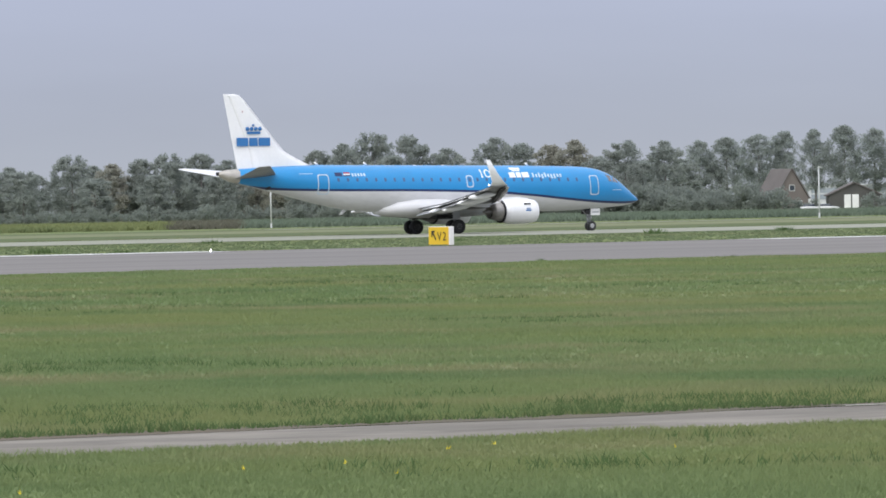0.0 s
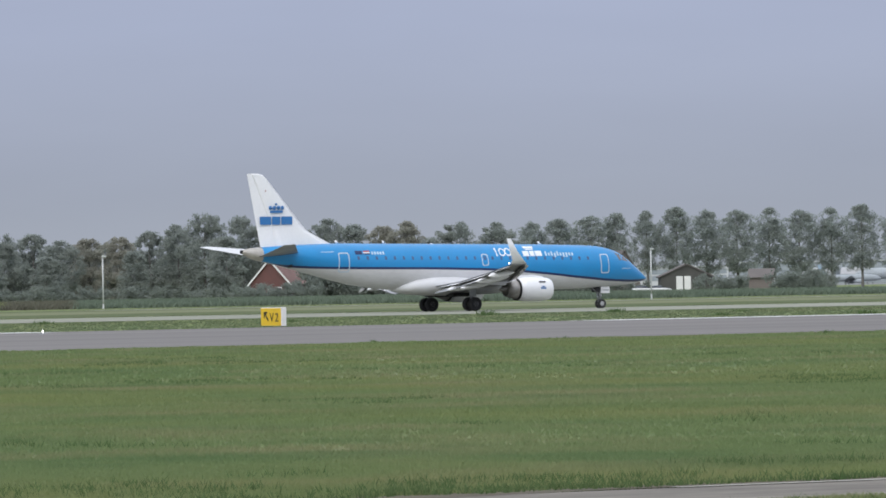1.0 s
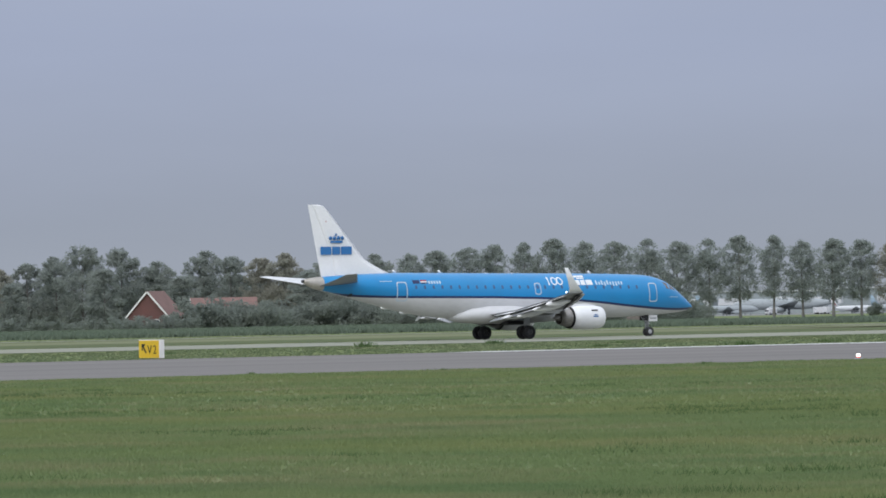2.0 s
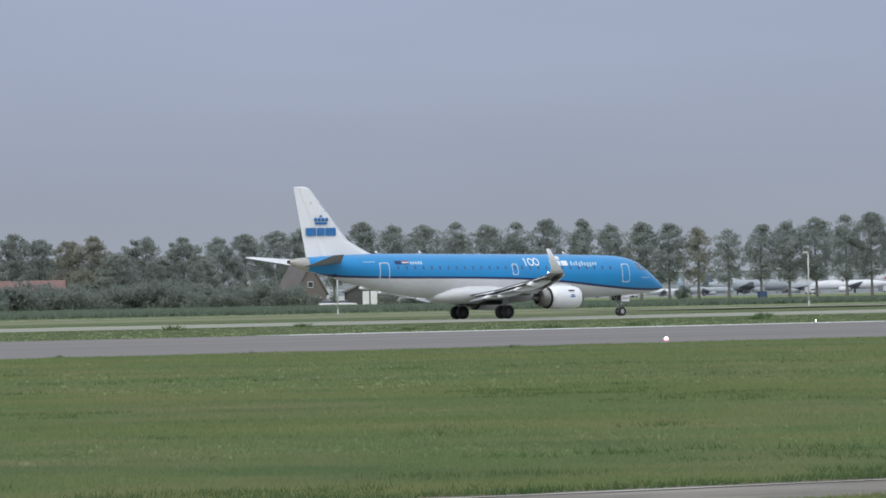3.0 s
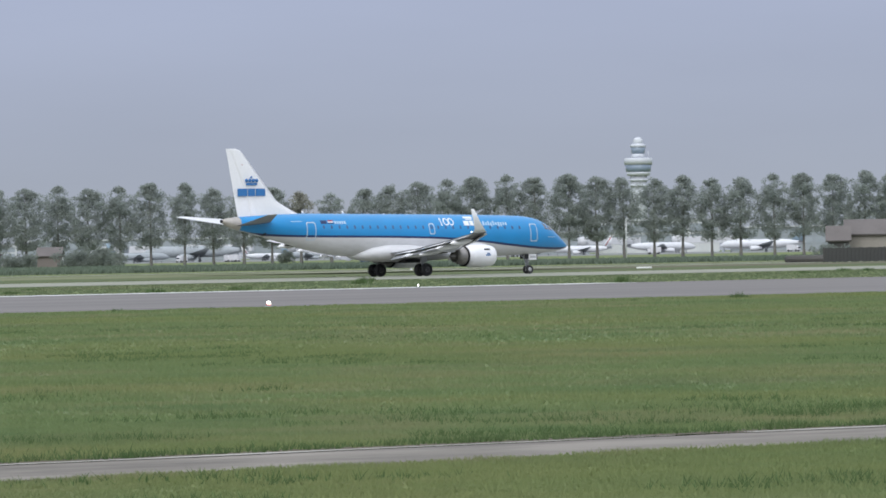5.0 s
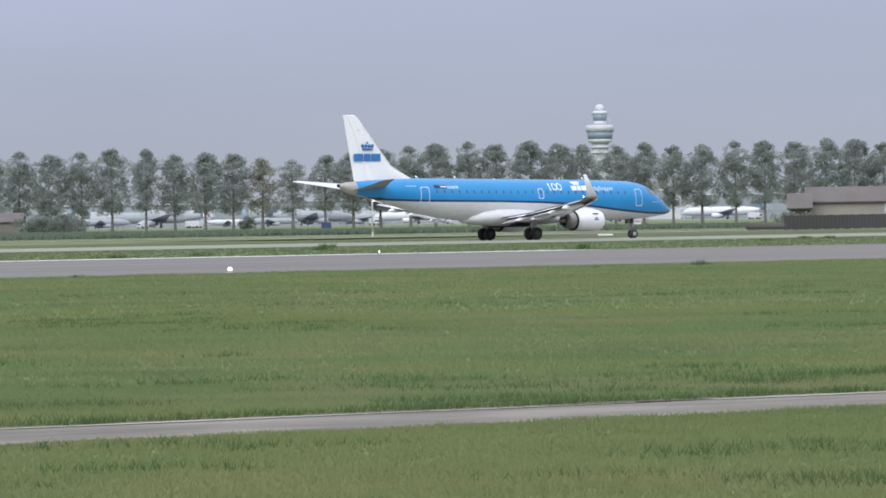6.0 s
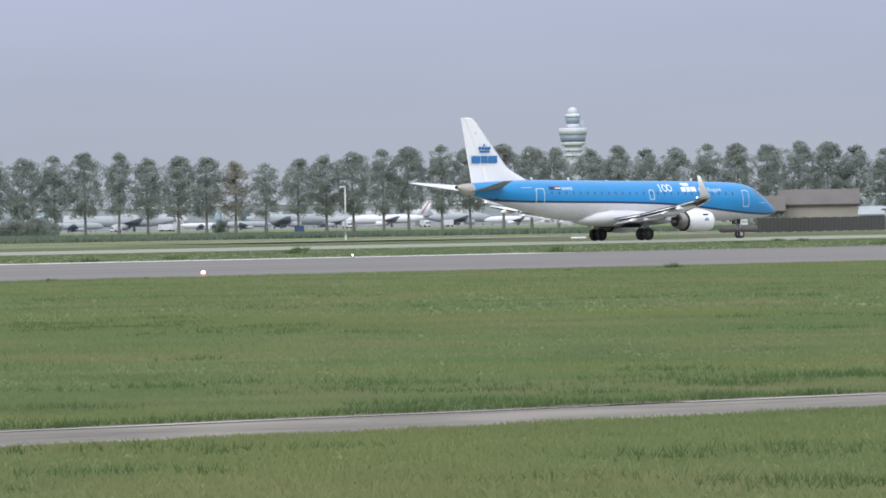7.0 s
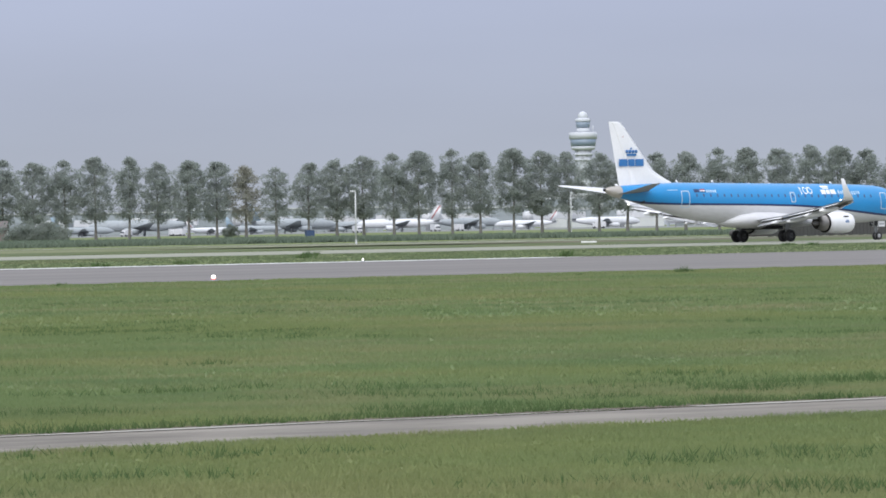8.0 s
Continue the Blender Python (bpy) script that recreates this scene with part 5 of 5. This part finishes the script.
def build_jet(az, d, turn, k, hullmat, tailmat, label):
    """A parked airliner, x forward, scaled by its length k in metres."""
    j = empty("parked_jet", pose(*bearing(az, d), 0, 0, turn), label, "airplane", "jets parked on the apron")
    prof = [(-0.5, 0.008, 0.012), (-0.42, 0.022, 0.008), (-0.3, 0.043, 0.003), (-0.2, 0.053, 0), (0.3, 0.053, 0), (0.4, 0.046, -0.004), (0.46, 0.030, -0.010), (0.5, 0.006, -0.018)]
    z0 = 0.098 * k
    rings = [[(x * k, r * k * math.cos(a), z0 + zc * k + r * k * math.sin(a)) for a in np.linspace(0, 2 * math.pi, 18, endpoint=False)] for x, r, zc in prof]
    part("fuselage", loft("fuselage", rings, hullmat), j)
    fin = [((-0.33 * k, 0, z0 + 0.03 * k), (-0.47 * k, 0, z0 + 0.03 * k)), ((-0.455 * k, 0, z0 + 0.205 * k), (-0.51 * k, 0, z0 + 0.205 * k))]
    striped = tailmat == M["jetred"]
    tail = part("tail_fin", blade("tail_fin", fin, hullmat if striped else tailmat, 0.08, 6), j)
    if striped:
        slash = [((-0.375 * k, 0, z0 + 0.05 * k), (-0.405 * k, 0, z0 + 0.05 * k)), ((-0.475 * k, 0, z0 + 0.2 * k), (-0.502 * k, 0, z0 + 0.2 * k))]
        part("tail_stripe", blade("tail_stripe", slash, tailmat, 0.6, 5), tail, "red stripe across the tail fin, muted for haze")
    for s in (-1, 1):
        part("wing", blade("wing", [((0.10 * k, s * 0.03 * k, z0 - 0.03 * k), (-0.09 * k, s * 0.03 * k, z0 - 0.03 * k)), ((-0.13 * k, s * 0.46 * k, z0 + 0.03 * k), (-0.17 * k, s * 0.46 * k, z0 + 0.03 * k))], M["jetgrey"], 0.1, 6), j)
        part("tailplane", blade("tailplane", [((-0.40 * k, s * 0.01 * k, z0 + 0.02 * k), (-0.48 * k, s * 0.01 * k, z0 + 0.02 * k)), ((-0.48 * k, s * 0.17 * k, z0 + 0.035 * k), (-0.51 * k, s * 0.17 * k, z0 + 0.035 * k))], M["jetgrey"], 0.1, 6), j)
        part("engine", lathe("engine", [(-0.06 * k, 0.016 * k), (0, 0.029 * k), (0.05 * k, 0.031 * k), (0.075 * k, 0.027 * k)], hullmat, "x", 16), j, at=pose(0.06 * k, s * 0.155 * k, z0 - 0.052 * k))
        part("main_gear", rod("main_gear", M["strut"], (-0.04 * k, s * 0.07 * k, 0), (-0.04 * k, s * 0.07 * k, z0 - 0.03 * k), 0.3), j)
    part("nose_gear", rod("nose_gear", M["strut"], (0.37 * k, 0, 0), (0.37 * k, 0, z0 - 0.03 * k), 0.2), j)
    return j


def build_tower():
    d = 4600.0
    z = lambda el: 1.9 + d * math.tan(radians(el))
    w = empty("control_tower", pose(*bearing(9.963, d)), "white airport control tower with glazed decks and dome", "tower")
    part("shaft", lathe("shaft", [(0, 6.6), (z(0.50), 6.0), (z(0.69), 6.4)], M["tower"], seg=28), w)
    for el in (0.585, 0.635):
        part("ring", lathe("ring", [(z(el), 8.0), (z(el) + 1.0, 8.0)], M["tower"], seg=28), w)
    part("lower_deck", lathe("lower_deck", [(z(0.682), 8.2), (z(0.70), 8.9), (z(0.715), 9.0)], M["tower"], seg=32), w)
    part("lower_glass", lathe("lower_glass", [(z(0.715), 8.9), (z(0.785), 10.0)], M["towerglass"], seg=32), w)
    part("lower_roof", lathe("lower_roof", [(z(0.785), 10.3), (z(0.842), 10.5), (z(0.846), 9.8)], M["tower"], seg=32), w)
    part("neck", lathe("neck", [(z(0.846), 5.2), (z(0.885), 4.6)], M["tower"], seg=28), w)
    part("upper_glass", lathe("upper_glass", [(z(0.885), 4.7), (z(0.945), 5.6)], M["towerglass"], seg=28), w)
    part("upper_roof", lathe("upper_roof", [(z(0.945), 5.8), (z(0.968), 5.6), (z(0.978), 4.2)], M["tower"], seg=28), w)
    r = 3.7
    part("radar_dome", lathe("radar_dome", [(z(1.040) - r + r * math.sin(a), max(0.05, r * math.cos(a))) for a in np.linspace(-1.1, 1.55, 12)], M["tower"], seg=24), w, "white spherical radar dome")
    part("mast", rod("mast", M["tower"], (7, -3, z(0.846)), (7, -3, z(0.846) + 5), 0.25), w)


def build_apron():
    far = new("apron", block("apron", M["apron"], -420, 520, -500, 500, 0.0, 0.03))
    far.matrix_basis = pose(*bearing(8.5, 2700), 0, 0, -8.5)
    tagged(far, "pale concrete apron beyond the trees", "apron", kind="structure")
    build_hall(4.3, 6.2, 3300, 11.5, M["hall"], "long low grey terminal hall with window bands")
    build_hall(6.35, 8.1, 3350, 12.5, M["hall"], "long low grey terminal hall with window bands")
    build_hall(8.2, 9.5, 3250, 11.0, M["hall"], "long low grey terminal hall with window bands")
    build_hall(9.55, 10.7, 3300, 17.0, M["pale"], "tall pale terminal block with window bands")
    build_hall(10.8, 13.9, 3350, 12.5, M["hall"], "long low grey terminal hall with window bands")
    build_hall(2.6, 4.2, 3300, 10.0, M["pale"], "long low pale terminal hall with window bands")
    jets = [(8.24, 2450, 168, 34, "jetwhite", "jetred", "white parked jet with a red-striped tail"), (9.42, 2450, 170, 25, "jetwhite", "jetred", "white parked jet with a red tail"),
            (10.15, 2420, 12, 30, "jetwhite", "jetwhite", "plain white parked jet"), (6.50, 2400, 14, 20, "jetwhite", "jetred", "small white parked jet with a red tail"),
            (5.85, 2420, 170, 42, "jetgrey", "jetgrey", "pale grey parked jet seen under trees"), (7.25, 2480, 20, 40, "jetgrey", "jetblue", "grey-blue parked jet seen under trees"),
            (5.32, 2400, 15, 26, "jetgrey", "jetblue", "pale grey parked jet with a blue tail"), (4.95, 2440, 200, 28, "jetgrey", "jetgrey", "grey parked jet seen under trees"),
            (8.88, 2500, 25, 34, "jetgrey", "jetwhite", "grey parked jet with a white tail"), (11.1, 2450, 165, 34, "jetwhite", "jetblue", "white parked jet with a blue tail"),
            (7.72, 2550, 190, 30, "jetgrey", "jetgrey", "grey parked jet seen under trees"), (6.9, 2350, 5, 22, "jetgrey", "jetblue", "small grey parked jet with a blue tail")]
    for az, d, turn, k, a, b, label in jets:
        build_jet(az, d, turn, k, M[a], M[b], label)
    build_tower()
    rng = random.Random(21)
    van = empty("service_van", Matrix(), "white service vehicle on the far apron", "van", "vehicles on the apron")
    part("body", block("body", M["carwhite"], -2.6, 1.6, -1.0, 1.0, 0.5, 2.6, 0.15), van)
    part("cab", block("cab", M["carwhite"], 1.6, 2.7, -0.95, 0.95, 0.5, 2.0, 0.25), van)
    part("windscreen", block("windscreen", M["pane"], 2.0, 2.74, -0.85, 0.85, 1.3, 1.85, 0.05), van)
    for x in (-1.7, 1.7):
        for s in (-1, 1):
            part("wheel", lathe("wheel", [(-0.14, 0.25), (-0.14, 0.42), (0.14, 0.42), (0.14, 0.25)], M["rubber"], "y", 14), van, at=pose(x, s * 0.9, 0.42))
    van.matrix_basis = pose(*bearing(4.9, 2300), 0, 0, 10)
    for k in range(8):
        copy_thing(van, pose(*bearing(rng.uniform(4.6, 11.4), rng.uniform(2250, 2400)), 0, 0, rng.uniform(0, 360)))
    for k in range(7):
        bridge = empty("jet_bridge", pose(*bearing(5.2 + 0.9 * k, 2700), 0, 0, rng.uniform(-30, 30)), "pale boarding bridge on legs", "jet bridge", "boarding bridges")
        part("tunnel", block("tunnel", M["pale"], -14, 14, -1.6, 1.6, 4.2, 7.2, 0.2), bridge)
        part("leg", block("leg", M["jetgrey"], 6, 7, -1, 1, 0, 4.2, 0.1), bridge)
        part("rotunda", lathe("rotunda", [(0, 1.0), (4, 1.0), (4.1, 2.4), (7.4, 2.4), (7.8, 0.5)], M["pale"], seg=18), bridge, at=pose(-14, 0, 0))


build_apron()


# ---- things along the runway and taxiway ----
def glyphs(name, text, size, mat, sx=1.0):
    cu = bpy.data.curves.new(name, "FONT")
    cu.body, cu.size, cu.extrude, cu.resolution_u = text, size, 0.006, 3
    cu.align_x = "CENTER"
    ob = bpy.data.objects.new(name, cu)
    me = bpy.data.meshes.new_from_object(ob)
    bpy.data.objects.remove(ob)
    me.materials.clear()
    me.materials.append(mat)
    return me


def build_sign():
    s = empty("taxiway_sign", Matrix.Translation(bearing(-0.036, 310.5)) @ pose(0, 0, 0, rz=HEADING - 90), "yellow lit taxiway sign with black arrow and V2", "sign")
    # its face looks back along the runway: local x runs to the viewer's right
    part("case", block("case", M["signwhite"], -0.98, 0.98, 0.0, 0.29, 0.08, 1.01, 0.02), s, "white metal sign case")
    part("face", block("face", M["yellow"], -0.94, 0.94, -0.025, 0.0, 0.10, 0.98, 0.008), s, "yellow face")
    for t, x, size in (("V", 0.10, 0.62), ("2", 0.58, 0.62)):
        part("letter", glyphs("letter", t, size, M["ink"]), s, at=pose(x, -0.035, 0.31, 90, 0, 0) @ Matrix.Diagonal((1.05, 1, 1, 1)))
    bm = bmesh.new()
    for quad in (((-0.62, 0.72), (-0.54, 0.78), (-0.20, 0.38), (-0.28, 0.32)), ((-0.66, 0.80), (-0.34, 0.80), (-0.34, 0.71), (-0.66, 0.71)), ((-0.66, 0.71), (-0.57, 0.71), (-0.57, 0.48), (-0.66, 0.48))):
        vs = [bm.verts.new((x, -0.034, z)) for x, z in quad]
        f = bm.faces.new(vs)
        ex = bmesh.ops.extrude_face_region(bm, geom=[f])
        for v in ex["geom"]:
            if isinstance(v, bmesh.types.BMVert):
                v.co.y += 0.008
    part("arrow", from_bm("arrow", bm, M["ink"]), s)
    for x in (-0.8, 0.0, 0.8):
        part("leg", rod("leg", M["strut"], (x, 0.15, 0), (x, 0.15, 0.12), 0.04), s)


def build_edge_light(az, d, glow):
    e = empty("runway_light", pose(*bearing(az, d)), "low runway edge light, lit white" if glow > 1 else "low white runway edge light", "light", "runway edge lights")
    part("base", lathe("base", [(0, 0.16), (0.04, 0.15), (0.07, 0.06), (0.10, 0.05)], M["strut"], seg=14), e)
    k = 0.70 if glow > 1 else 0.30
    part("lens", lathe("lens", [(0.10, 0.05 * k), (0.13, 0.10 * k), (0.17, 0.11 * k), (0.21, 0.08 * k), (0.225, 0.02)], M["lamp"], seg=16), e, "glowing white lens")
    if glow > 1:
        # emitting ring added to draw the red halo round the lamp
        part("lens_ring", lathe("lens_ring", [(0.08, 0.05), (0.095, 0.085), (0.12, 0.08), (0.12, 0.06)], M["lamp_halo"], seg=16), e, "glowing ring added as the lens's red halo")


def build_pole(az, d, top, arm):
    h = 1.9 + d * math.tan(radians(top))
    p = empty("lamp_post", pose(*bearing(az, d)), "slim galvanised lamp post with a short arm", "lamp post", "lamp posts along the track")
    part("post", rod("post", M["pole"], (0, 0, 0), (0, 0, h), 0.095, 0.07, 10), p)
    part("base", lathe("base", [(0, 0.12), (0.05, 0.12), (0.6, 0.09), (0.65, 0.075)], M["pole"], seg=12), p)
    part("arm", rod("arm", M["pole"], (0, 0, h - 0.05), (arm * 0.9, 0, h + 0.05), 0.055, seg=8), p)
    part("lamp_head", block("lamp_head", M["pole"], min(0, arm * 0.9) - 0.12, max(0, arm * 0.55), -0.15, 0.15, h - 0.02, h + 0.14, 0.04), p, "grey lamp head")


build_sign()
for az, d, glow in ((6.52, 230, 2), (-2.15, 288, 1), (7.905, 338, 1)):
    build_edge_light(az, d, glow)
for az, d, top, arm in ((-1.585, 733, 0.332, 0.5), (3.487, 717, 0.312, 0.4), (7.845, 702, 0.333, -0.55), (9.84, 1120, 0.285, 0.6)):
    build_pole(az, d, top, arm)


# ---- low growth ----
def blades_mesh(name, xy, height, width, mat, rng, per=4, base=0.0):
    """Tufts of tapering blades, one triangle each, that lean every way."""
    n = len(xy)
    p = np.repeat(xy, per, axis=0)
    hh = np.repeat(height, per) * rng.uniform(0.55, 1.25, n * per)
    ww = np.repeat(width, per) * rng.uniform(0.7, 1.3, n * per)
    p = p + rng.normal(0, 1, p.shape) * np.repeat(width, per)[:, None] * 1.6
    a = rng.uniform(0, 2 * np.pi, n * per)
    lean = rng.uniform(0.2, 1.1, n * per) * hh
    la = rng.uniform(0, 2 * np.pi, n * per)
    v = np.zeros((n * per, 3, 3))
    v[:, 0, 0], v[:, 0, 1] = p[:, 0] - np.cos(a) * ww, p[:, 1] - np.sin(a) * ww
    v[:, 1, 0], v[:, 1, 1] = p[:, 0] + np.cos(a) * ww, p[:, 1] + np.sin(a) * ww
    v[:, 2, 0], v[:, 2, 1], v[:, 2, 2] = p[:, 0] + np.cos(la) * lean, p[:, 1] + np.sin(la) * lean, hh
    v[:, :, 2] += base
    me = bpy.data.meshes.new(name)
    k = n * per
    me.vertices.add(3 * k)
    me.vertices.foreach_set("co", v.reshape(-1))
    me.loops.add(3 * k)
    me.loops.foreach_set("vertex_index", np.arange(3 * k, dtype=np.int32))
    me.polygons.add(k)
    me.polygons.foreach_set("loop_start", np.arange(0, 3 * k, 3, dtype=np.int32))
    me.materials.append(mat)
    me.update(calc_edges=True)
    me.validate()
    return me


def sector(rng, n, r0, r1, a0=-5.0, a1=14.0):
    r = np.sqrt(rng.uniform(r0 * r0, r1 * r1, n))
    a = np.radians(rng.uniform(a0, a1, n))
    return np.stack([r * np.sin(a), r * np.cos(a)], axis=1)


def away(xy):
    """Distance from the viewer across the field."""
    return -xy[:, 0] * math.sin(radians(HEADING)) + xy[:, 1] * math.cos(radians(HEADING))


def lumps(xy, s, seed):
    return np.array([noise.noise((x * s, y * s, seed)) for x, y in xy])


def sow():
    rng = np.random.default_rng(3)
    for name, n, r0, r1, h, wd in (("meadow_grass", 110000, 37, 72, 0.048, 0.0095), ("meadow_grass", 100000, 72, 125, 0.052, 0.013), ("meadow_grass", 90000, 125, 250, 0.058, 0.028)):
        xy = sector(rng, n, r0, r1)
        w = away(xy)
        xy = xy[((w < 43.0) | (w > 46.62)) & (w < 178)]
        lump = lumps(xy, 0.35, 2.0)
        tall = lumps(xy, 0.09, 5.0)
        hh = h * (1 + 0.55 * lump + 0.5 * np.clip(tall, 0, 1))
        ob = new(name, blades_mesh(name, xy, hh, np.full(len(xy), wd), M["blades"], rng))
        tagged(ob, "short mown green grass with dry yellowish patches", "grass", kind="stuff")
    # coarser tussocks, thickest beside the road
    xy = sector(rng, 5200, 40, 175)
    w = away(xy)
    keep = (((w > 46.6) & (w < 53) & (lumps(xy, 0.22, 7.0) > -0.08)) | ((w > 53) & (lumps(xy, 0.12, 4.0) > 0.28) & (rng.uniform(size=len(w)) < 0.25)) | ((w < 41.9) & (lumps(xy, 0.3, 6.0) > 0.25))) & (w < 176)
    xy = xy[keep]
    xy = np.repeat(xy, 34, axis=0) + rng.normal(0, 0.30, (len(xy) * 34, 2))
    w = away(xy)
    xy = xy[(w < 42.8) | (w > 46.55)]
    ob = new("tussock_grass", blades_mesh("tussock_grass", xy, rng.uniform(0.05, 0.115, len(xy)), np.full(len(xy), 0.009), M["weed"], rng, 3))
    tagged(ob, "dark coarse tussocks scattered through the grass", "grass", kind="stuff")
    # a fringe of grass that leans over the road's far edge
    u = rng.uniform(-10, 90, 9000)
    ww = 46.52 + np.abs(rng.normal(0, 0.36, 9000)) + 0.30 * np.array([noise.noise((x * 1.3, 3.0, 0)) for x in u])
    hgt = 0.085 * (1 + 0.9 * np.array([noise.noise((x * 0.9, 9.0, 0)) for x in u]))
    ob = new("road_fringe", blades_mesh("road_fringe", np.stack([u, ww], axis=1), hgt, np.full(9000, 0.010), M["weed"], rng, 3))
    ob.matrix_basis = FIELD
    tagged(ob, "uneven grass fringe along the service road", "grass", kind="stuff")
    # weeds between runway and taxiway
    u = rng.uniform(120, 520, 260)
    ww = rng.uniform(270, 346, 260)
    xy = np.repeat(np.stack([u, ww], axis=1), 26, axis=0) + rng.normal(0, 0.30, (260 * 26, 2))
    hgt = np.repeat(rng.uniform(0.06, 0.34, 260) * (rng.uniform(size=260) < 0.20) + 0.025, 26)
    ob = new("verge_weeds", blades_mesh("verge_weeds", xy, hgt, np.full(len(xy), 0.05), M["weed"], rng, 3))
    ob.matrix_basis = FIELD
    tagged(ob, "scattered dark weeds on the grass verge", "weeds", kind="stuff")
    # grass beyond the runway
    xy = np.stack([rng.uniform(90, 620, 60000), rng.uniform(266, 344, 60000)], axis=1)
    ob = new("verge_grass", blades_mesh("verge_grass", xy, np.full(len(xy), 0.045), np.full(len(xy), 0.08), M["vergeblades"], rng, 3))
    ob.matrix_basis = FIELD
    tagged(ob, "green grass between runway and taxiway", "grass", kind="stuff")
    # the crop on the field before the trees, with a flowering plot and a withered one at its end
    xy = np.stack([rng.uniform(150, 640, 64000), 640 + 330 * rng.uniform(0, 1, 64000) ** 1.5], axis=1)
    az = np.degrees(np.arctan2(xy[:, 0], xy[:, 1])) - HEADING + 0.12 * lumps(xy, 0.03, 3.0)
    for name, mat, keep, h, label in (("crop_rows", "crop", az > -1.85, 0.72, "dense dark green field crop"), ("flowering_crop", "rape", az < -2.5, 0.70, "yellow-green flowering field crop"),
                                      ("withered_crop", "stubble", (az >= -2.5) & (az <= -1.85), 0.74, "brown withered plants at the field's edge")):
        at = xy[keep]
        ob = new(name, blades_mesh(name, at, np.full(len(at), h), np.full(len(at), 0.15), M[mat], rng, 4))
        ob.matrix_basis = FIELD
        tagged(ob, label, "crop", kind="stuff")
    # rough grass beyond the taxiway
    xy = np.stack([rng.uniform(150, 640, 26000), rng.uniform(407, 634, 26000)], axis=1)
    lump = lumps(xy, 0.02, 8.0)
    xy, lump = xy[lump > -0.15], lump[lump > -0.15]
    ob = new("rough_grass", blades_mesh("rough_grass", xy, 0.025 + 0.06 * np.clip(lump, 0, 1), np.full(len(xy), 0.06), M["vergeblades"], rng, 3))
    ob.matrix_basis = FIELD
    tagged(ob, "uneven rough grass beyond the taxiway", "grass", kind="stuff")
    # grass creeping over the edges of runway, taxiway and service road
    for name, w0, spread, n, h, wd, u0, u1 in (("runway_fringe", 178.9, 0.9, 14000, 0.055, 0.022, 60, 330), ("runway_fringe", 263.6, 1.0, 9000, 0.03, 0.035, 100, 460), ("taxiway_fringe", 350.8, 1.6, 7000, 0.032, 0.05, 110, 520),
                                               ("taxiway_fringe", 404.4, 1.8, 6000, 0.05, 0.06, 130, 560), ("road_fringe", 42.75, 0.28, 12000, 0.060, 0.007, 5, 70)):
        u = rng.uniform(u0, u1, n)
        k = 1 if w0 in (263.6, 404.4) else -1
        ww = w0 + k * np.abs(rng.normal(0, spread, n)) - k * spread * 0.9 * np.clip(np.array([noise.noise((x * 0.8 / spread ** 0.5, w0, 2)) for x in u]), -0.2, 1)
        hh = h * (1 + 0.9 * np.array([noise.noise((x * 0.5 / spread ** 0.5, w0, 6)) for x in u]))
        ob = new(name, blades_mesh(name, np.stack([u, ww], axis=1), hh, np.full(n, wd), M["blades" if w0 < 200 else "vergeblades"], rng, 3))
        ob.matrix_basis = FIELD
        tagged(ob, "uneven green grass growing over a paved edge", "grass", kind="stuff")
    # tall weeds at the runway's near edge
    for az, d, k in ((10.86, 232, 1.0), (10.95, 233, 0.5), (9.9, 228, 0.4), (0.9, 213, 0.5), (2.7, 215, 0.4), (5.1, 222, 0.45), (6.0, 226, 0.3)):
        c = np.array(bearing(az, d)[:2])
        n = int(70 * k)
        xy = c + rng.normal(0, 0.06 + 0.08 * k, (n, 2)) * (1.0, 0.5)
        ob = new("roadside_weed", blades_mesh("roadside_weed", xy, (0.26 * k + 0.03) * rng.uniform(0.25, 1.0, n) ** 1.3, np.full(n, 0.02), M["weed"], rng, 3))
        tagged(ob, "dark clump of tall weeds at the runway edge", "weeds", kind="stuff")
    # buttercups on the near verge
    xy = sector(rng, 260, 40, 52, -5, 3)
    w = away(xy)
    xy = xy[(w < 42.7)][:9]
    ob = new("meadow_flowers", blades_mesh("meadow_flowers", xy, np.full(len(xy), 0.03), np.full(len(xy), 0.006), M["flower"], rng, 4, 0.05))
    tagged(ob, "small yellow flowers in the verge grass", "flowers", kind="stuff")


sow()


motions()
